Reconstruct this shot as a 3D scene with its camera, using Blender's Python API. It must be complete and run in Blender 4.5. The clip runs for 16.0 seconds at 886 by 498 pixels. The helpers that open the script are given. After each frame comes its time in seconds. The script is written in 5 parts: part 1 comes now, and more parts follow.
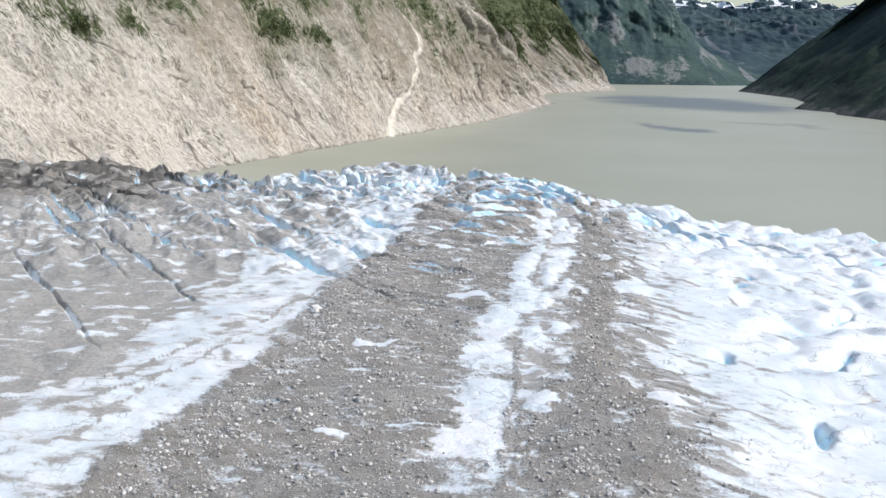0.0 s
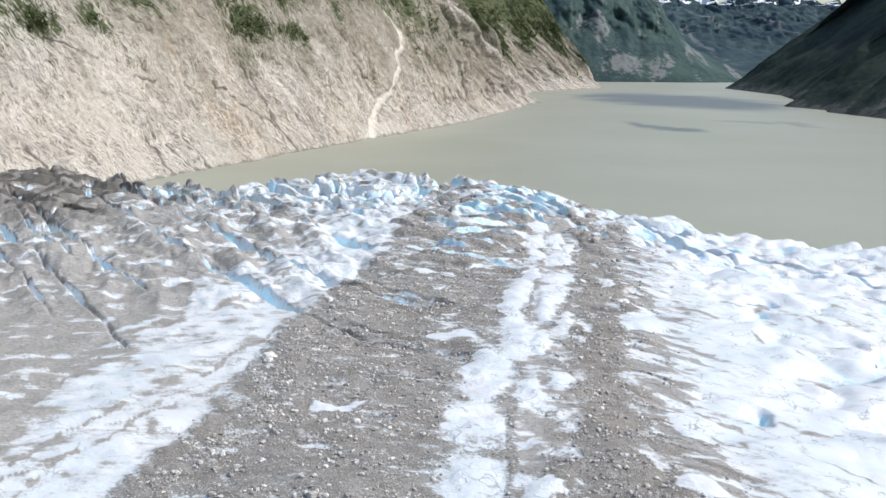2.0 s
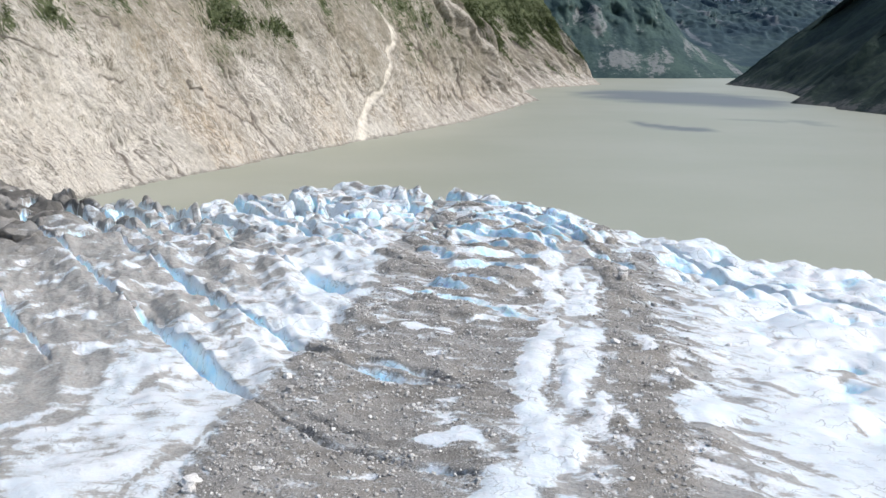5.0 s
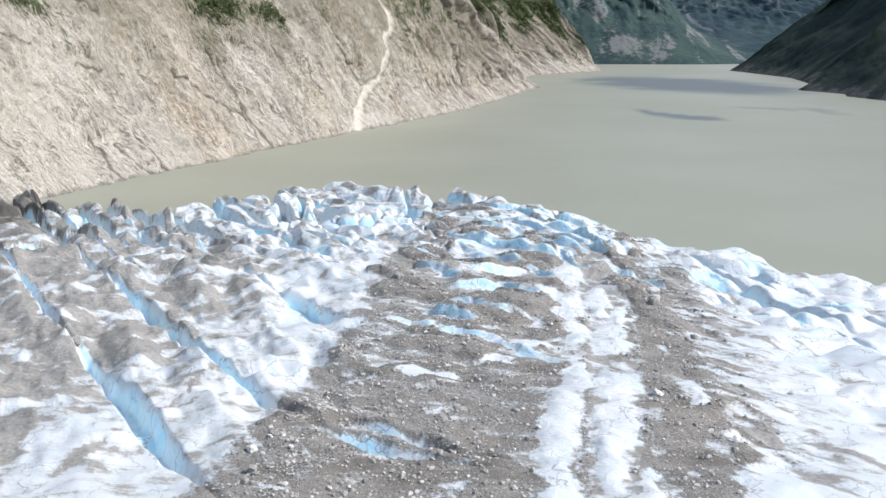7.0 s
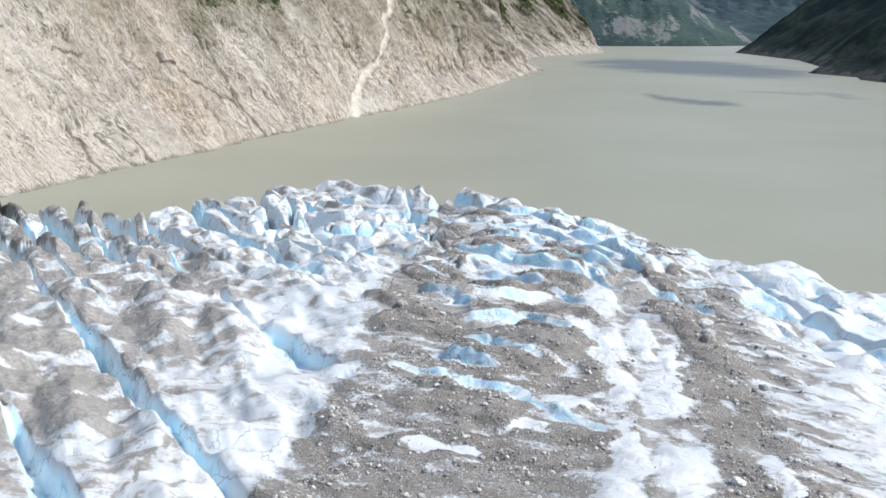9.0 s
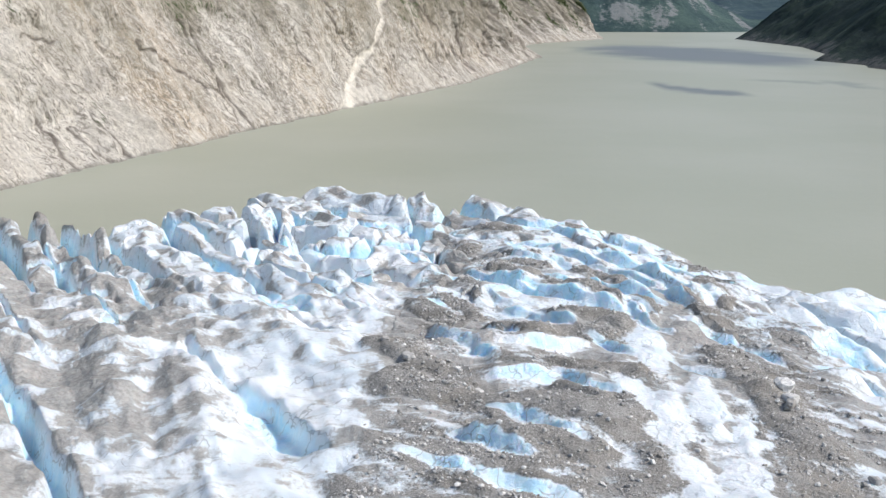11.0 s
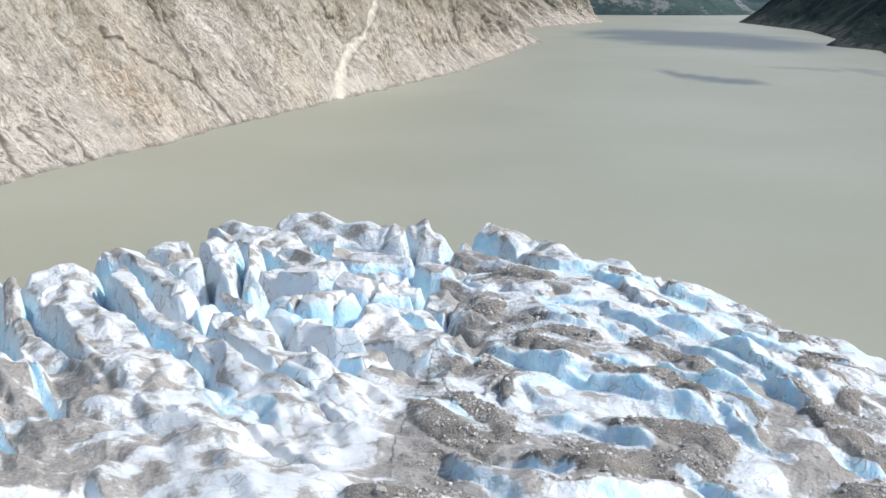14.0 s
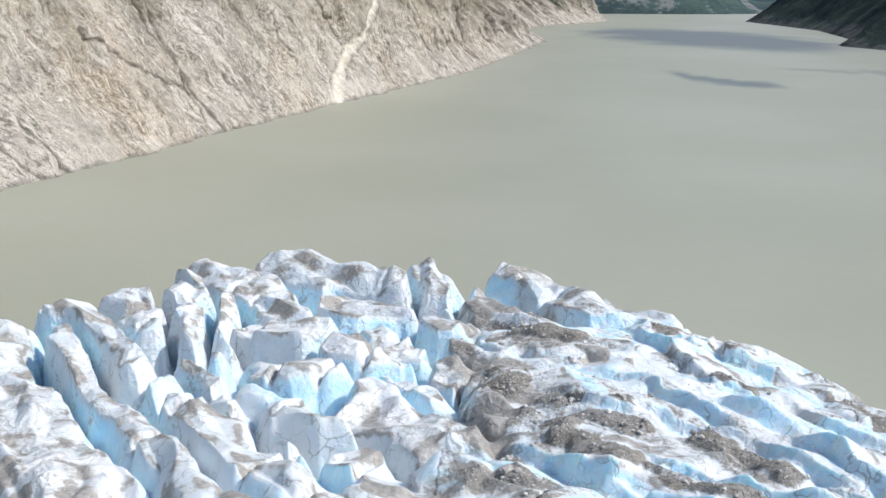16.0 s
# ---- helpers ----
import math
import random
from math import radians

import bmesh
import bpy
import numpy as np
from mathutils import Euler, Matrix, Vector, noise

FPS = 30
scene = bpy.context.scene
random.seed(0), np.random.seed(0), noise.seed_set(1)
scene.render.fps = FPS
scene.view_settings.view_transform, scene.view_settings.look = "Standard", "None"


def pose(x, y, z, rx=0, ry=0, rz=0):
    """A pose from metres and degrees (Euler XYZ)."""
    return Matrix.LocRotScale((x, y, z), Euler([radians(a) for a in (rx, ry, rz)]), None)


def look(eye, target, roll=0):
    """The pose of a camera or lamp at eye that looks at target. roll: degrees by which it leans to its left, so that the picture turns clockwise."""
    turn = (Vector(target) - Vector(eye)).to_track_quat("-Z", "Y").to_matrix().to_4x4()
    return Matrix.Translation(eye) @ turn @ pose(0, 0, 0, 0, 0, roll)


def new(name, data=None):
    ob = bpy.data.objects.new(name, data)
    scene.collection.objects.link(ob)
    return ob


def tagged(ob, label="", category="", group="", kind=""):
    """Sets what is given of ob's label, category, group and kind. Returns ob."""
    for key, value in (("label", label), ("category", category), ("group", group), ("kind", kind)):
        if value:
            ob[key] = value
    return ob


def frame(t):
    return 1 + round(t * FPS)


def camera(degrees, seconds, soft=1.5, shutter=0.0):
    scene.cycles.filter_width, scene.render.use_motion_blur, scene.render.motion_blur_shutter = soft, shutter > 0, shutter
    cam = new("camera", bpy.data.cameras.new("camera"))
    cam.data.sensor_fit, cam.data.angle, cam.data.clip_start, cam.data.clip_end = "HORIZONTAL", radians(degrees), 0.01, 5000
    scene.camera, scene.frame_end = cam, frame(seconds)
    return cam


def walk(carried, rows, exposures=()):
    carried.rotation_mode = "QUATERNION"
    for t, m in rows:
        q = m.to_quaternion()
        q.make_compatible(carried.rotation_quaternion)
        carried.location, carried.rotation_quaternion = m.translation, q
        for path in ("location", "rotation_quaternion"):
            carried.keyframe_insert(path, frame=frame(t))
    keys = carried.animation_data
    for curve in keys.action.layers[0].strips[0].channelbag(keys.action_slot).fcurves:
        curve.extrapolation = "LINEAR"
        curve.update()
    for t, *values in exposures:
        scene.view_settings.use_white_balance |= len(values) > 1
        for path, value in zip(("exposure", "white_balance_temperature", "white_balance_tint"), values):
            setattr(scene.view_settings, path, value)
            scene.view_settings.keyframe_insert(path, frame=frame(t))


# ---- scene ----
cam = camera(45.6, 16.0)
METRES, EYE, TILT, LEAN, TURN = 150.0, 38.5, -12.68, 0.0, 0.0
ROWS = [
    (0.0, 0.0, 0.0, 0.0, -0.03, 2.13, -0.82),
    (0.5, 0.0011, 0.0297, 0.0066, -0.22, 2.1, -0.71),
    (1.0, 0.0021, 0.0595, 0.0133, -0.51, 2.07, -0.54),
    (1.5, 0.0032, 0.0895, 0.0201, -0.68, 2.05, -0.48),
    (2.0, 0.004, 0.1196, 0.0271, -0.84, 2.02, -0.41),
    (2.5, 0.0048, 0.1523, 0.0342, -0.89, 1.99, -0.36),
    (3.0, 0.0053, 0.1829, 0.041, -0.88, 1.97, -0.33),
    (3.5, 0.0059, 0.2138, 0.0477, -0.96, 1.97, -0.3),
    (4.0, 0.0065, 0.2441, 0.0547, -1.01, 1.94, -0.22),
    (6.5, 0.0075, 0.3958, 0.0886, -1.14, 1.37, -0.04),
    (7.0, 0.0071, 0.4255, 0.0954, -1.15, 1.09, -0.01),
    (7.5, 0.0063, 0.4558, 0.1025, -1.18, 0.83, 0.01),
    (8.0, 0.0051, 0.486, 0.1096, -1.17, 0.55, 0.0),
    (10.5, -0.0048, 0.6411, 0.1447, -1.42, -0.44, -0.02),
    (11.0, -0.0069, 0.6721, 0.1515, -1.56, -0.67, -0.03),
    (11.5, -0.0084, 0.7033, 0.1585, -1.7, -0.92, 0.03),
    (12.0, -0.0095, 0.7348, 0.1655, -1.79, -1.14, 0.05),
    (12.5, -0.0105, 0.7664, 0.1725, -1.86, -1.31, 0.09),
    (13.0, -0.0113, 0.7977, 0.1793, -1.89, -1.42, 0.06),
    (13.5, -0.0118, 0.8284, 0.186, -1.88, -1.48, 0.06),
    (14.0, -0.0125, 0.8592, 0.1931, -1.91, -1.59, 0.01),
    (14.5, -0.013, 0.8895, 0.1997, -1.9, -1.61, -0.0),
    (15.0, -0.0132, 0.9191, 0.2066, -1.91, -1.66, -0.0),
    (15.5, -0.0132, 0.9464, 0.2131, -1.9, -1.68, -0.02),
    (16.0, -0.013, 0.975, 0.2194, -1.85, -1.69, -0.07),
]
walk(cam, [(t, pose(0, 0, EYE, TILT, LEAN, TURN) @ pose(METRES * x, METRES * y, METRES * z, 90 + pitch, roll, yaw)) for t, x, y, z, yaw, pitch, roll in ROWS])

# ---- world, sun, exposure ----
SUN_AZ, SUN_EL = 100.0, 45.0          # degrees clockwise from +y, and above the horizon
world = bpy.data.worlds.new("sky")
scene.world = world
world.use_nodes = True
wn = world.node_tree
sky = wn.nodes.new("ShaderNodeTexSky")
sky.sky_type = "NISHITA"
sky.sun_disc = False
sky.sun_elevation = radians(SUN_EL)
sky.sun_rotation = radians(SUN_AZ)
sky.air_density, sky.dust_density, sky.ozone_density = 1.0, 1.5, 1.0
wn.nodes["Background"].inputs["Strength"].default_value = 0.165
wn.links.new(sky.outputs["Color"], wn.nodes["Background"].inputs["Color"])
sun = new("sun", bpy.data.lights.new("sun", "SUN"))
sun.data.energy, sun.data.angle, sun.data.color = 3.9, radians(0.6), (1.0, 0.965, 0.92)
sx = math.sin(radians(SUN_AZ)) * math.cos(radians(SUN_EL))
sy = math.cos(radians(SUN_AZ)) * math.cos(radians(SUN_EL))
sun.matrix_world = look((sx * 300, sy * 300, 300 * math.sin(radians(SUN_EL))), (0, 0, 0))
scene.view_settings.exposure = -0.05

# ---- noise ----
def lattice(ix, iy, seed):
    h = (ix.astype(np.int64) * 374761393 + iy.astype(np.int64) * 668265263 + seed * 982451653) & 0x7FFFFFFF
    h = ((h ^ (h >> 13)) * 1274126177) & 0x7FFFFFFF
    return ((h ^ (h >> 16)) & 0xFFFF) / 65535.0


def gnoise(x, y, seed=0):
    """Gradient noise, about -1 to 1."""
    x, y = np.asarray(x, float), np.asarray(y, float)
    ix, iy = np.floor(x), np.floor(y)
    fx, fy = x - ix, y - iy
    u, v = fx * fx * fx * (fx * (fx * 6 - 15) + 10), fy * fy * fy * (fy * (fy * 6 - 15) + 10)

    def corner(dx, dy):
        a = lattice(ix + dx, iy + dy, seed) * 2 * np.pi
        return np.cos(a) * (fx - dx) + np.sin(a) * (fy - dy)
    n0 = corner(0, 0) * (1 - u) + corner(1, 0) * u
    n1 = corner(0, 1) * (1 - u) + corner(1, 1) * u
    return 1.5 * (n0 * (1 - v) + n1 * v)


def fbm(x, y, octaves=4, seed=0, gain=0.5):
    total, amp = 0.0, 1.0
    for o in range(octaves):
        total = total + amp * gnoise(x * 2 ** o + 17.3 * o, y * 2 ** o - 9.1 * o, seed + o)
        amp *= gain
    return total


def ridged(x, y, octaves=4, seed=0):
    total, amp = 0.0, 1.0
    for o in range(octaves):
        total = total + amp * (1 - 2 * np.abs(gnoise(x * 2 ** o + 5.7 * o, y * 2 ** o + 3.3 * o, seed + o)))
        amp *= 0.5
    return total


def facet(x, y, seed=0):
    """Noise of flat three-cornered faces, -1 to 1."""
    x, y = np.asarray(x, float), np.asarray(y, float)
    a, b = 0.83 * x + 0.56 * y, -0.56 * x + 0.83 * y
    ia, ib = np.floor(a), np.floor(b)
    fa, fb = a - ia, b - ib
    v = [2 * lattice(ia + i, ib + j, seed) - 1 for i, j in ((0, 0), (1, 0), (0, 1), (1, 1))]
    low = v[0] + (v[1] - v[0]) * fa + (v[2] - v[0]) * fb
    high = v[3] + (v[2] - v[3]) * (1 - fa) + (v[1] - v[3]) * (1 - fb)
    return np.where(fa + fb < 1, low, high)


def smooth(a, b, x):
    t = np.clip((x - a) / (b - a), 0, 1)
    return t * t * (3 - 2 * t)


# ---- meshes ----
def grid_mesh(name, co, faces, attributes=(), material=None, shade=True):
    """A mesh from arrays of places and of quads, with one float a vertex for each attribute."""
    me = bpy.data.meshes.new(name)
    n, w = len(faces), faces.shape[1]
    me.vertices.add(len(co))
    me.vertices.foreach_set("co", np.ascontiguousarray(co, dtype=np.float32).ravel())
    me.loops.add(n * w)
    me.loops.foreach_set("vertex_index", np.ascontiguousarray(faces, dtype=np.int32).ravel())
    me.polygons.add(n)
    me.polygons.foreach_set("loop_start", np.arange(0, n * w, w, dtype=np.int32))
    me.polygons.foreach_set("use_smooth", np.full(n, shade))
    for key, values in attributes:
        at = me.attributes.new(key, "FLOAT", "POINT")
        at.data.foreach_set("value", np.ascontiguousarray(values, dtype=np.float32))
    me.update(calc_edges=True)
    if material:
        me.materials.append(material)
    return me


def quads(rows, cols):
    i, j = np.meshgrid(np.arange(rows - 1), np.arange(cols - 1), indexing="ij")
    a = (i * cols + j).ravel()
    return np.stack([a, a + 1, a + cols + 1, a + cols], 1)


# ---- materials ----
class Nodes:
    """A short hand for node trees."""
    def __init__(self, name, roughness=0.8, specular=0.3):
        self.mat = bpy.data.materials.new(name)
        self.mat.use_nodes = True
        self.tree = self.mat.node_tree
        self.out = self.tree.nodes["Principled BSDF"]
        self.out.inputs["Roughness"].default_value = roughness
        self.out.inputs["Specular IOR Level"].default_value = specular
        self.place = self.tree.nodes.new("ShaderNodeNewGeometry").outputs["Position"]

    def put(self, socket, value):
        if isinstance(value, bpy.types.NodeSocket):
            self.tree.links.new(value, socket)
        else:
            socket.default_value = value

    def attr(self, key):
        n = self.tree.nodes.new("ShaderNodeAttribute")
        n.attribute_name = key
        return n.outputs["Fac"]

    def turned(self, rx=0, ry=0, rz=0, scale=(1, 1, 1)):
        n = self.tree.nodes.new("ShaderNodeMapping")
        n.inputs["Rotation"].default_value = (radians(rx), radians(ry), radians(rz))
        n.inputs["Scale"].default_value = scale
        self.put(n.inputs["Vector"], self.place)
        return n.outputs["Vector"]

    def noise(self, scale, detail=4, rough=0.55, vector=None, distortion=0.0):
        n = self.tree.nodes.new("ShaderNodeTexNoise")
        self.put(n.inputs["Vector"], vector or self.place)
        n.inputs["Scale"].default_value, n.inputs["Detail"].default_value = scale, detail
        n.inputs["Roughness"].default_value, n.inputs["Distortion"].default_value = rough, distortion
        return n.outputs["Fac"]

    def cells(self, scale, vector=None, feature="F1"):
        n = self.tree.nodes.new("ShaderNodeTexVoronoi")
        n.feature = feature
        self.put(n.inputs["Vector"], vector or self.place)
        n.inputs["Scale"].default_value = scale
        return n.outputs

    def math(self, op, a, b=0.0, clamp=False):
        n = self.tree.nodes.new("ShaderNodeMath")
        n.operation, n.use_clamp = op, clamp
        self.put(n.inputs[0], a), self.put(n.inputs[1], b)
        return n.outputs[0]

    def step(self, value, low, high, to=(0.0, 1.0)):
        n = self.tree.nodes.new("ShaderNodeMapRange")
        n.interpolation_type = "SMOOTHSTEP"
        self.put(n.inputs["Value"], value)
        n.inputs["From Min"].default_value, n.inputs["From Max"].default_value = low, high
        n.inputs["To Min"].default_value, n.inputs["To Max"].default_value = to
        return n.outputs["Result"]

    def mix(self, fac, a, b):
        n = self.tree.nodes.new("ShaderNodeMix")
        n.data_type = "RGBA"
        self.put(n.inputs["Factor"], fac)
        for socket, value in ((n.inputs["A"], a), (n.inputs["B"], b)):
            self.put(socket, value if isinstance(value, bpy.types.NodeSocket) else (*value, 1.0))
        return n.outputs["Result"]

    def ramp(self, fac, stops):
        n = self.tree.nodes.new("ShaderNodeValToRGB")
        while len(n.color_ramp.elements) < len(stops):
            n.color_ramp.elements.new(0.5)
        for e, (p, c) in zip(n.color_ramp.elements, stops):
            e.position, e.color = p, (*c, 1.0)
        self.put(n.inputs["Fac"], fac)
        return n.outputs["Color"]

    def bump(self, height, distance, strength=1.0, normal=None):
        n = self.tree.nodes.new("ShaderNodeBump")
        n.inputs["Distance"].default_value, n.inputs["Strength"].default_value = distance, strength
        self.put(n.inputs["Height"], height)
        if normal is not None:
            self.put(n.inputs["Normal"], normal)
        return n.outputs["Normal"]

    def done(self, colour, normal=None, roughness=None):
        self.put(self.out.inputs["Base Color"], colour)
        if normal is not None:
            self.put(self.out.inputs["Normal"], normal)
        if roughness is not None:
            self.put(self.out.inputs["Roughness"], roughness)
        return self.mat


def ice_material():
    """Weathered white crust, clean blue ice where it broke, thin grey silt, and stony debris."""
    k = Nodes("glacier_ice", 0.55, 0.35)
    debris, fresh, silt, worn = k.attr("debris"), k.attr("fresh"), k.attr("silt"), k.attr("worn")
    fine, mid, big = k.noise(3.0, 6, 0.65), k.noise(0.55, 5, 0.6), k.noise(0.09, 3)
    streak = k.noise(1.0, 5, 0.6, k.turned(rz=-38, scale=(0.16, 0.9, 0.5)), 0.6)
    white = k.mix(k.step(big, 0.35, 0.7), (0.66, 0.715, 0.755), (0.75, 0.77, 0.785))
    white = k.mix(k.step(mid, 0.5, 0.8, (0.0, 0.35)), white, (0.58, 0.70, 0.80))
    blue = k.mix(k.step(mid, 0.3, 0.7), (0.50, 0.75, 0.89), (0.72, 0.86, 0.93))
    flute = k.noise(1.0, 5, 0.65, k.turned(scale=(1.3, 1.3, 0.22)), 0.4)
    blue = k.mix(k.step(flute, 0.46, 0.70, (0.0, 0.75)), blue, (0.80, 0.88, 0.93))
    ice = k.mix(k.step(k.math("ADD", fresh, k.math("MULTIPLY", k.math("SUBTRACT", mid, 0.5), 0.5)), 0.15, 0.85), white, blue)
    dirt = k.math("ADD", silt, k.math("ADD", k.math("MULTIPLY", k.math("SUBTRACT", streak, 0.5), 1.7), k.math("ADD", k.math("MULTIPLY", k.math("SUBTRACT", fine, 0.5), 1.0), k.math("MULTIPLY", k.math("SUBTRACT", mid, 0.5), 1.2))))
    silty = k.mix(k.step(fine, 0.3, 0.7), (0.21, 0.195, 0.175), (0.40, 0.38, 0.35))
    warp = k.tree.nodes.new("ShaderNodeVectorMath")
    warp.operation = "MULTIPLY_ADD"
    k.put(warp.inputs[0], k.tree.nodes.new("ShaderNodeTexNoise").outputs["Color"]), k.put(warp.inputs[2], k.place)
    k.put(warp.inputs[0].links[0].from_node.inputs["Vector"], k.place)
    warp.inputs[0].links[0].from_node.inputs["Scale"].default_value = 0.8
    warp.inputs[1].default_value = (2.4, 2.4, 2.4)
    split = k.cells(0.42, warp.outputs[0], "DISTANCE_TO_EDGE")["Distance"]
    line = k.math("MULTIPLY", k.step(split, 0.035, 0.008), k.step(k.noise(0.3, 2), 0.44, 0.6, (0.0, 0.6)))
    ice = k.mix(line, ice, (0.24, 0.245, 0.24))
    ice = k.mix(k.step(dirt, 0.16, 0.62, (0.0, 0.55)), ice, (0.47, 0.485, 0.48))
    ice = k.mix(k.step(dirt, 0.5, 0.76, (0.0, 0.85)), ice, silty)
    grit = k.noise(7.0, 4, 0.75)
    stone = k.mix(k.step(grit, 0.35, 0.65), (0.155, 0.147, 0.135), (0.385, 0.37, 0.345))
    stone = k.mix(k.step(big, 0.45, 0.62, (0.0, 0.5)), stone, (0.27, 0.245, 0.21))
    stone = k.mix(k.step(mid, 0.45, 0.7, (0.0, 0.5)), stone, (0.40, 0.39, 0.37))
    stone = k.mix(k.step(k.noise(1.0, 4, 0.6, k.turned(rz=20, scale=(0.07, 0.38, 0.3)), 0.8), 0.5, 0.66, (0.0, 0.55)), stone, (0.155, 0.145, 0.125))
    cover = k.math("ADD", debris, k.math("ADD", k.math("MULTIPLY", k.math("SUBTRACT", mid, 0.5), 0.8), k.math("MULTIPLY", k.math("SUBTRACT", fine, 0.5), 1.1)))
    cover = k.step(cover, 0.26, 0.72)
    stone = k.mix(k.step(debris, 0.98, 1.15, (0.0, 0.95)), stone, k.mix(grit, (0.075, 0.07, 0.063), (0.17, 0.16, 0.145)))
    colour = k.mix(cover, ice, stone)
    rough = k.math("ADD", k.math("MULTIPLY", cover, 0.4), 0.5)
    n = k.bump(mid, 0.3, 0.4)
    cup = k.cells(0.75, warp.outputs[0])["Distance"]
    chip = k.cells(2.1, warp.outputs[0])["Distance"]
    n = k.bump(k.math("MULTIPLY", cup, worn), 0.3, 0.5, n)
    n = k.bump(k.math("MULTIPLY", chip, worn), 0.12, 0.5, n)
    n = k.bump(k.math("MULTIPLY", fine, worn), 0.16, 0.7, n)
    n = k.bump(k.math("MULTIPLY", flute, fresh), 0.3, 0.5, n)
    n = k.bump(k.math("MULTIPLY", grit, cover), 0.12, 0.9, n)
    # light passes through clean ice
    clear = k.math("MULTIPLY", k.math("SUBTRACT", 1.0, cover), k.math("ADD", 0.12, k.math("MULTIPLY", fresh, 0.5)), True)
    k.put(k.out.inputs["Subsurface Weight"], clear)
    k.out.inputs["Subsurface Radius"].default_value = (0.30, 0.55, 0.70)
    k.out.inputs["Subsurface Scale"].default_value = 1.0
    return k.done(colour, n, rough)


def cliff_material():
    """Pale ice-scoured rock with slanting joints, a light chute, green growth above the old ice line."""
    k = Nodes("cliff_rock", 0.9, 0.2)
    veg, chute, wet = k.attr("growth"), k.attr("chute"), k.attr("wet")
    big, mid, fine = k.noise(0.02, 4, 0.6), k.noise(0.12, 6, 0.65), k.noise(1.1, 6, 0.7)
    # places on the wall: along the shore and up, turned to the lie of the joints
    ws, wu = k.attr("shore"), k.attr("rise")
    c, d = math.cos(radians(60)), math.sin(radians(60))
    pe = k.math("ADD", k.math("MULTIPLY", ws, d), k.math("MULTIPLY", wu, c))
    al = k.math("SUBTRACT", k.math("MULTIPLY", ws, c), k.math("MULTIPLY", wu, d))

    pe = k.math("ADD", pe, k.math("MULTIPLY", k.math("SUBTRACT", k.noise(0.035, 3, 0.55), 0.5), 12.0))

    def lay(fp, fa):
        n = k.tree.nodes.new("ShaderNodeCombineXYZ")
        k.put(n.inputs[0], k.math("MULTIPLY", pe, fp)), k.put(n.inputs[1], k.math("MULTIPLY", al, fa))
        return n.outputs[0]
    joints = k.noise(1.0, 7, 0.72, lay(0.10, 0.035), 1.2)
    thin = k.noise(1.0, 6, 0.75, lay(0.5, 0.12), 0.3)
    rift2 = k.math("ABSOLUTE", k.math("SUBTRACT", k.noise(1.0, 5, 0.65, lay(0.22, 0.06), 1.2), 0.5))
    hatch = k.noise(1.0, 4, 0.7, lay(1.5, 0.3), 0.3)
    bent = k.tree.nodes.new("ShaderNodeVectorMath")
    bent.operation = "MULTIPLY_ADD"
    turb = k.tree.nodes.new("ShaderNodeTexNoise")
    k.put(turb.inputs["Vector"], lay(0.25, 0.12)), k.put(bent.inputs[0], turb.outputs["Color"]), k.put(bent.inputs[2], lay(0.24, 0.085))
    turb.inputs["Scale"].default_value, turb.inputs["Detail"].default_value = 1.0, 4
    bent.inputs[1].default_value = (0.4, 0.4, 0.0)
    blocks = k.cells(1.0, bent.outputs[0])["Color"]
    cleft = k.cells(1.0, bent.outputs[0], "DISTANCE_TO_EDGE")["Distance"]
    chips = k.cells(3.1, bent.outputs[0])["Color"]
    rock = k.ramp(mid, [(0.28, (0.30, 0.27, 0.23)), (0.45, (0.45, 0.41, 0.35)), (0.58, (0.55, 0.505, 0.435)), (0.75, (0.66, 0.615, 0.54))])
    rock = k.mix(k.step(big, 0.48, 0.66, (0.0, 0.5)), rock, (0.60, 0.48, 0.34))
    rock = k.mix(k.step(big, 0.55, 0.35, (0.0, 0.5)), rock, (0.50, 0.475, 0.43))
    rock = k.mix(k.step(joints, 0.57, 0.66, (0.0, 0.45)), rock, (0.20, 0.175, 0.15))
    rock = k.mix(k.step(joints, 0.42, 0.3, (0.0, 0.35)), rock, (0.60, 0.575, 0.54))
    rock = k.mix(k.math("MULTIPLY", k.step(thin, 0.57, 0.66, (0.0, 0.7)), k.step(k.noise(0.04, 3, 0.5), 0.5, 0.62, (0.0, 1.0))), rock, (0.17, 0.15, 0.13))
    rock = k.mix(k.step(thin, 0.42, 0.30, (0.0, 0.3)), rock, (0.74, 0.72, 0.68))
    rock = k.mix(k.step(fine, 0.55, 0.72, (0.0, 0.6)), rock, (0.20, 0.18, 0.155))
    rock = k.mix(k.step(fine, 0.45, 0.30, (0.0, 0.4)), rock, (0.62, 0.60, 0.57))
    rock = k.mix(k.math("MULTIPLY", k.step(hatch, 0.57, 0.64, (0.0, 0.75)), k.step(k.noise(0.05, 4, 0.6), 0.52, 0.62, (0.0, 1.0))), rock, (0.13, 0.115, 0.095))
    rock = k.mix(k.step(hatch, 0.42, 0.34, (0.0, 0.15)), rock, (0.77, 0.735, 0.67))
    # chaotic fractures: bent flakes in dark and pale flecks
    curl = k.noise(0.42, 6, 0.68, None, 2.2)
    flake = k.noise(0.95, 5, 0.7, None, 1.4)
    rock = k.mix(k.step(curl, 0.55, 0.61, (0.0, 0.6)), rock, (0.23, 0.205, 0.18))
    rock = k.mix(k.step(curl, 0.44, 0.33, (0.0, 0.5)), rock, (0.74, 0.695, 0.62))
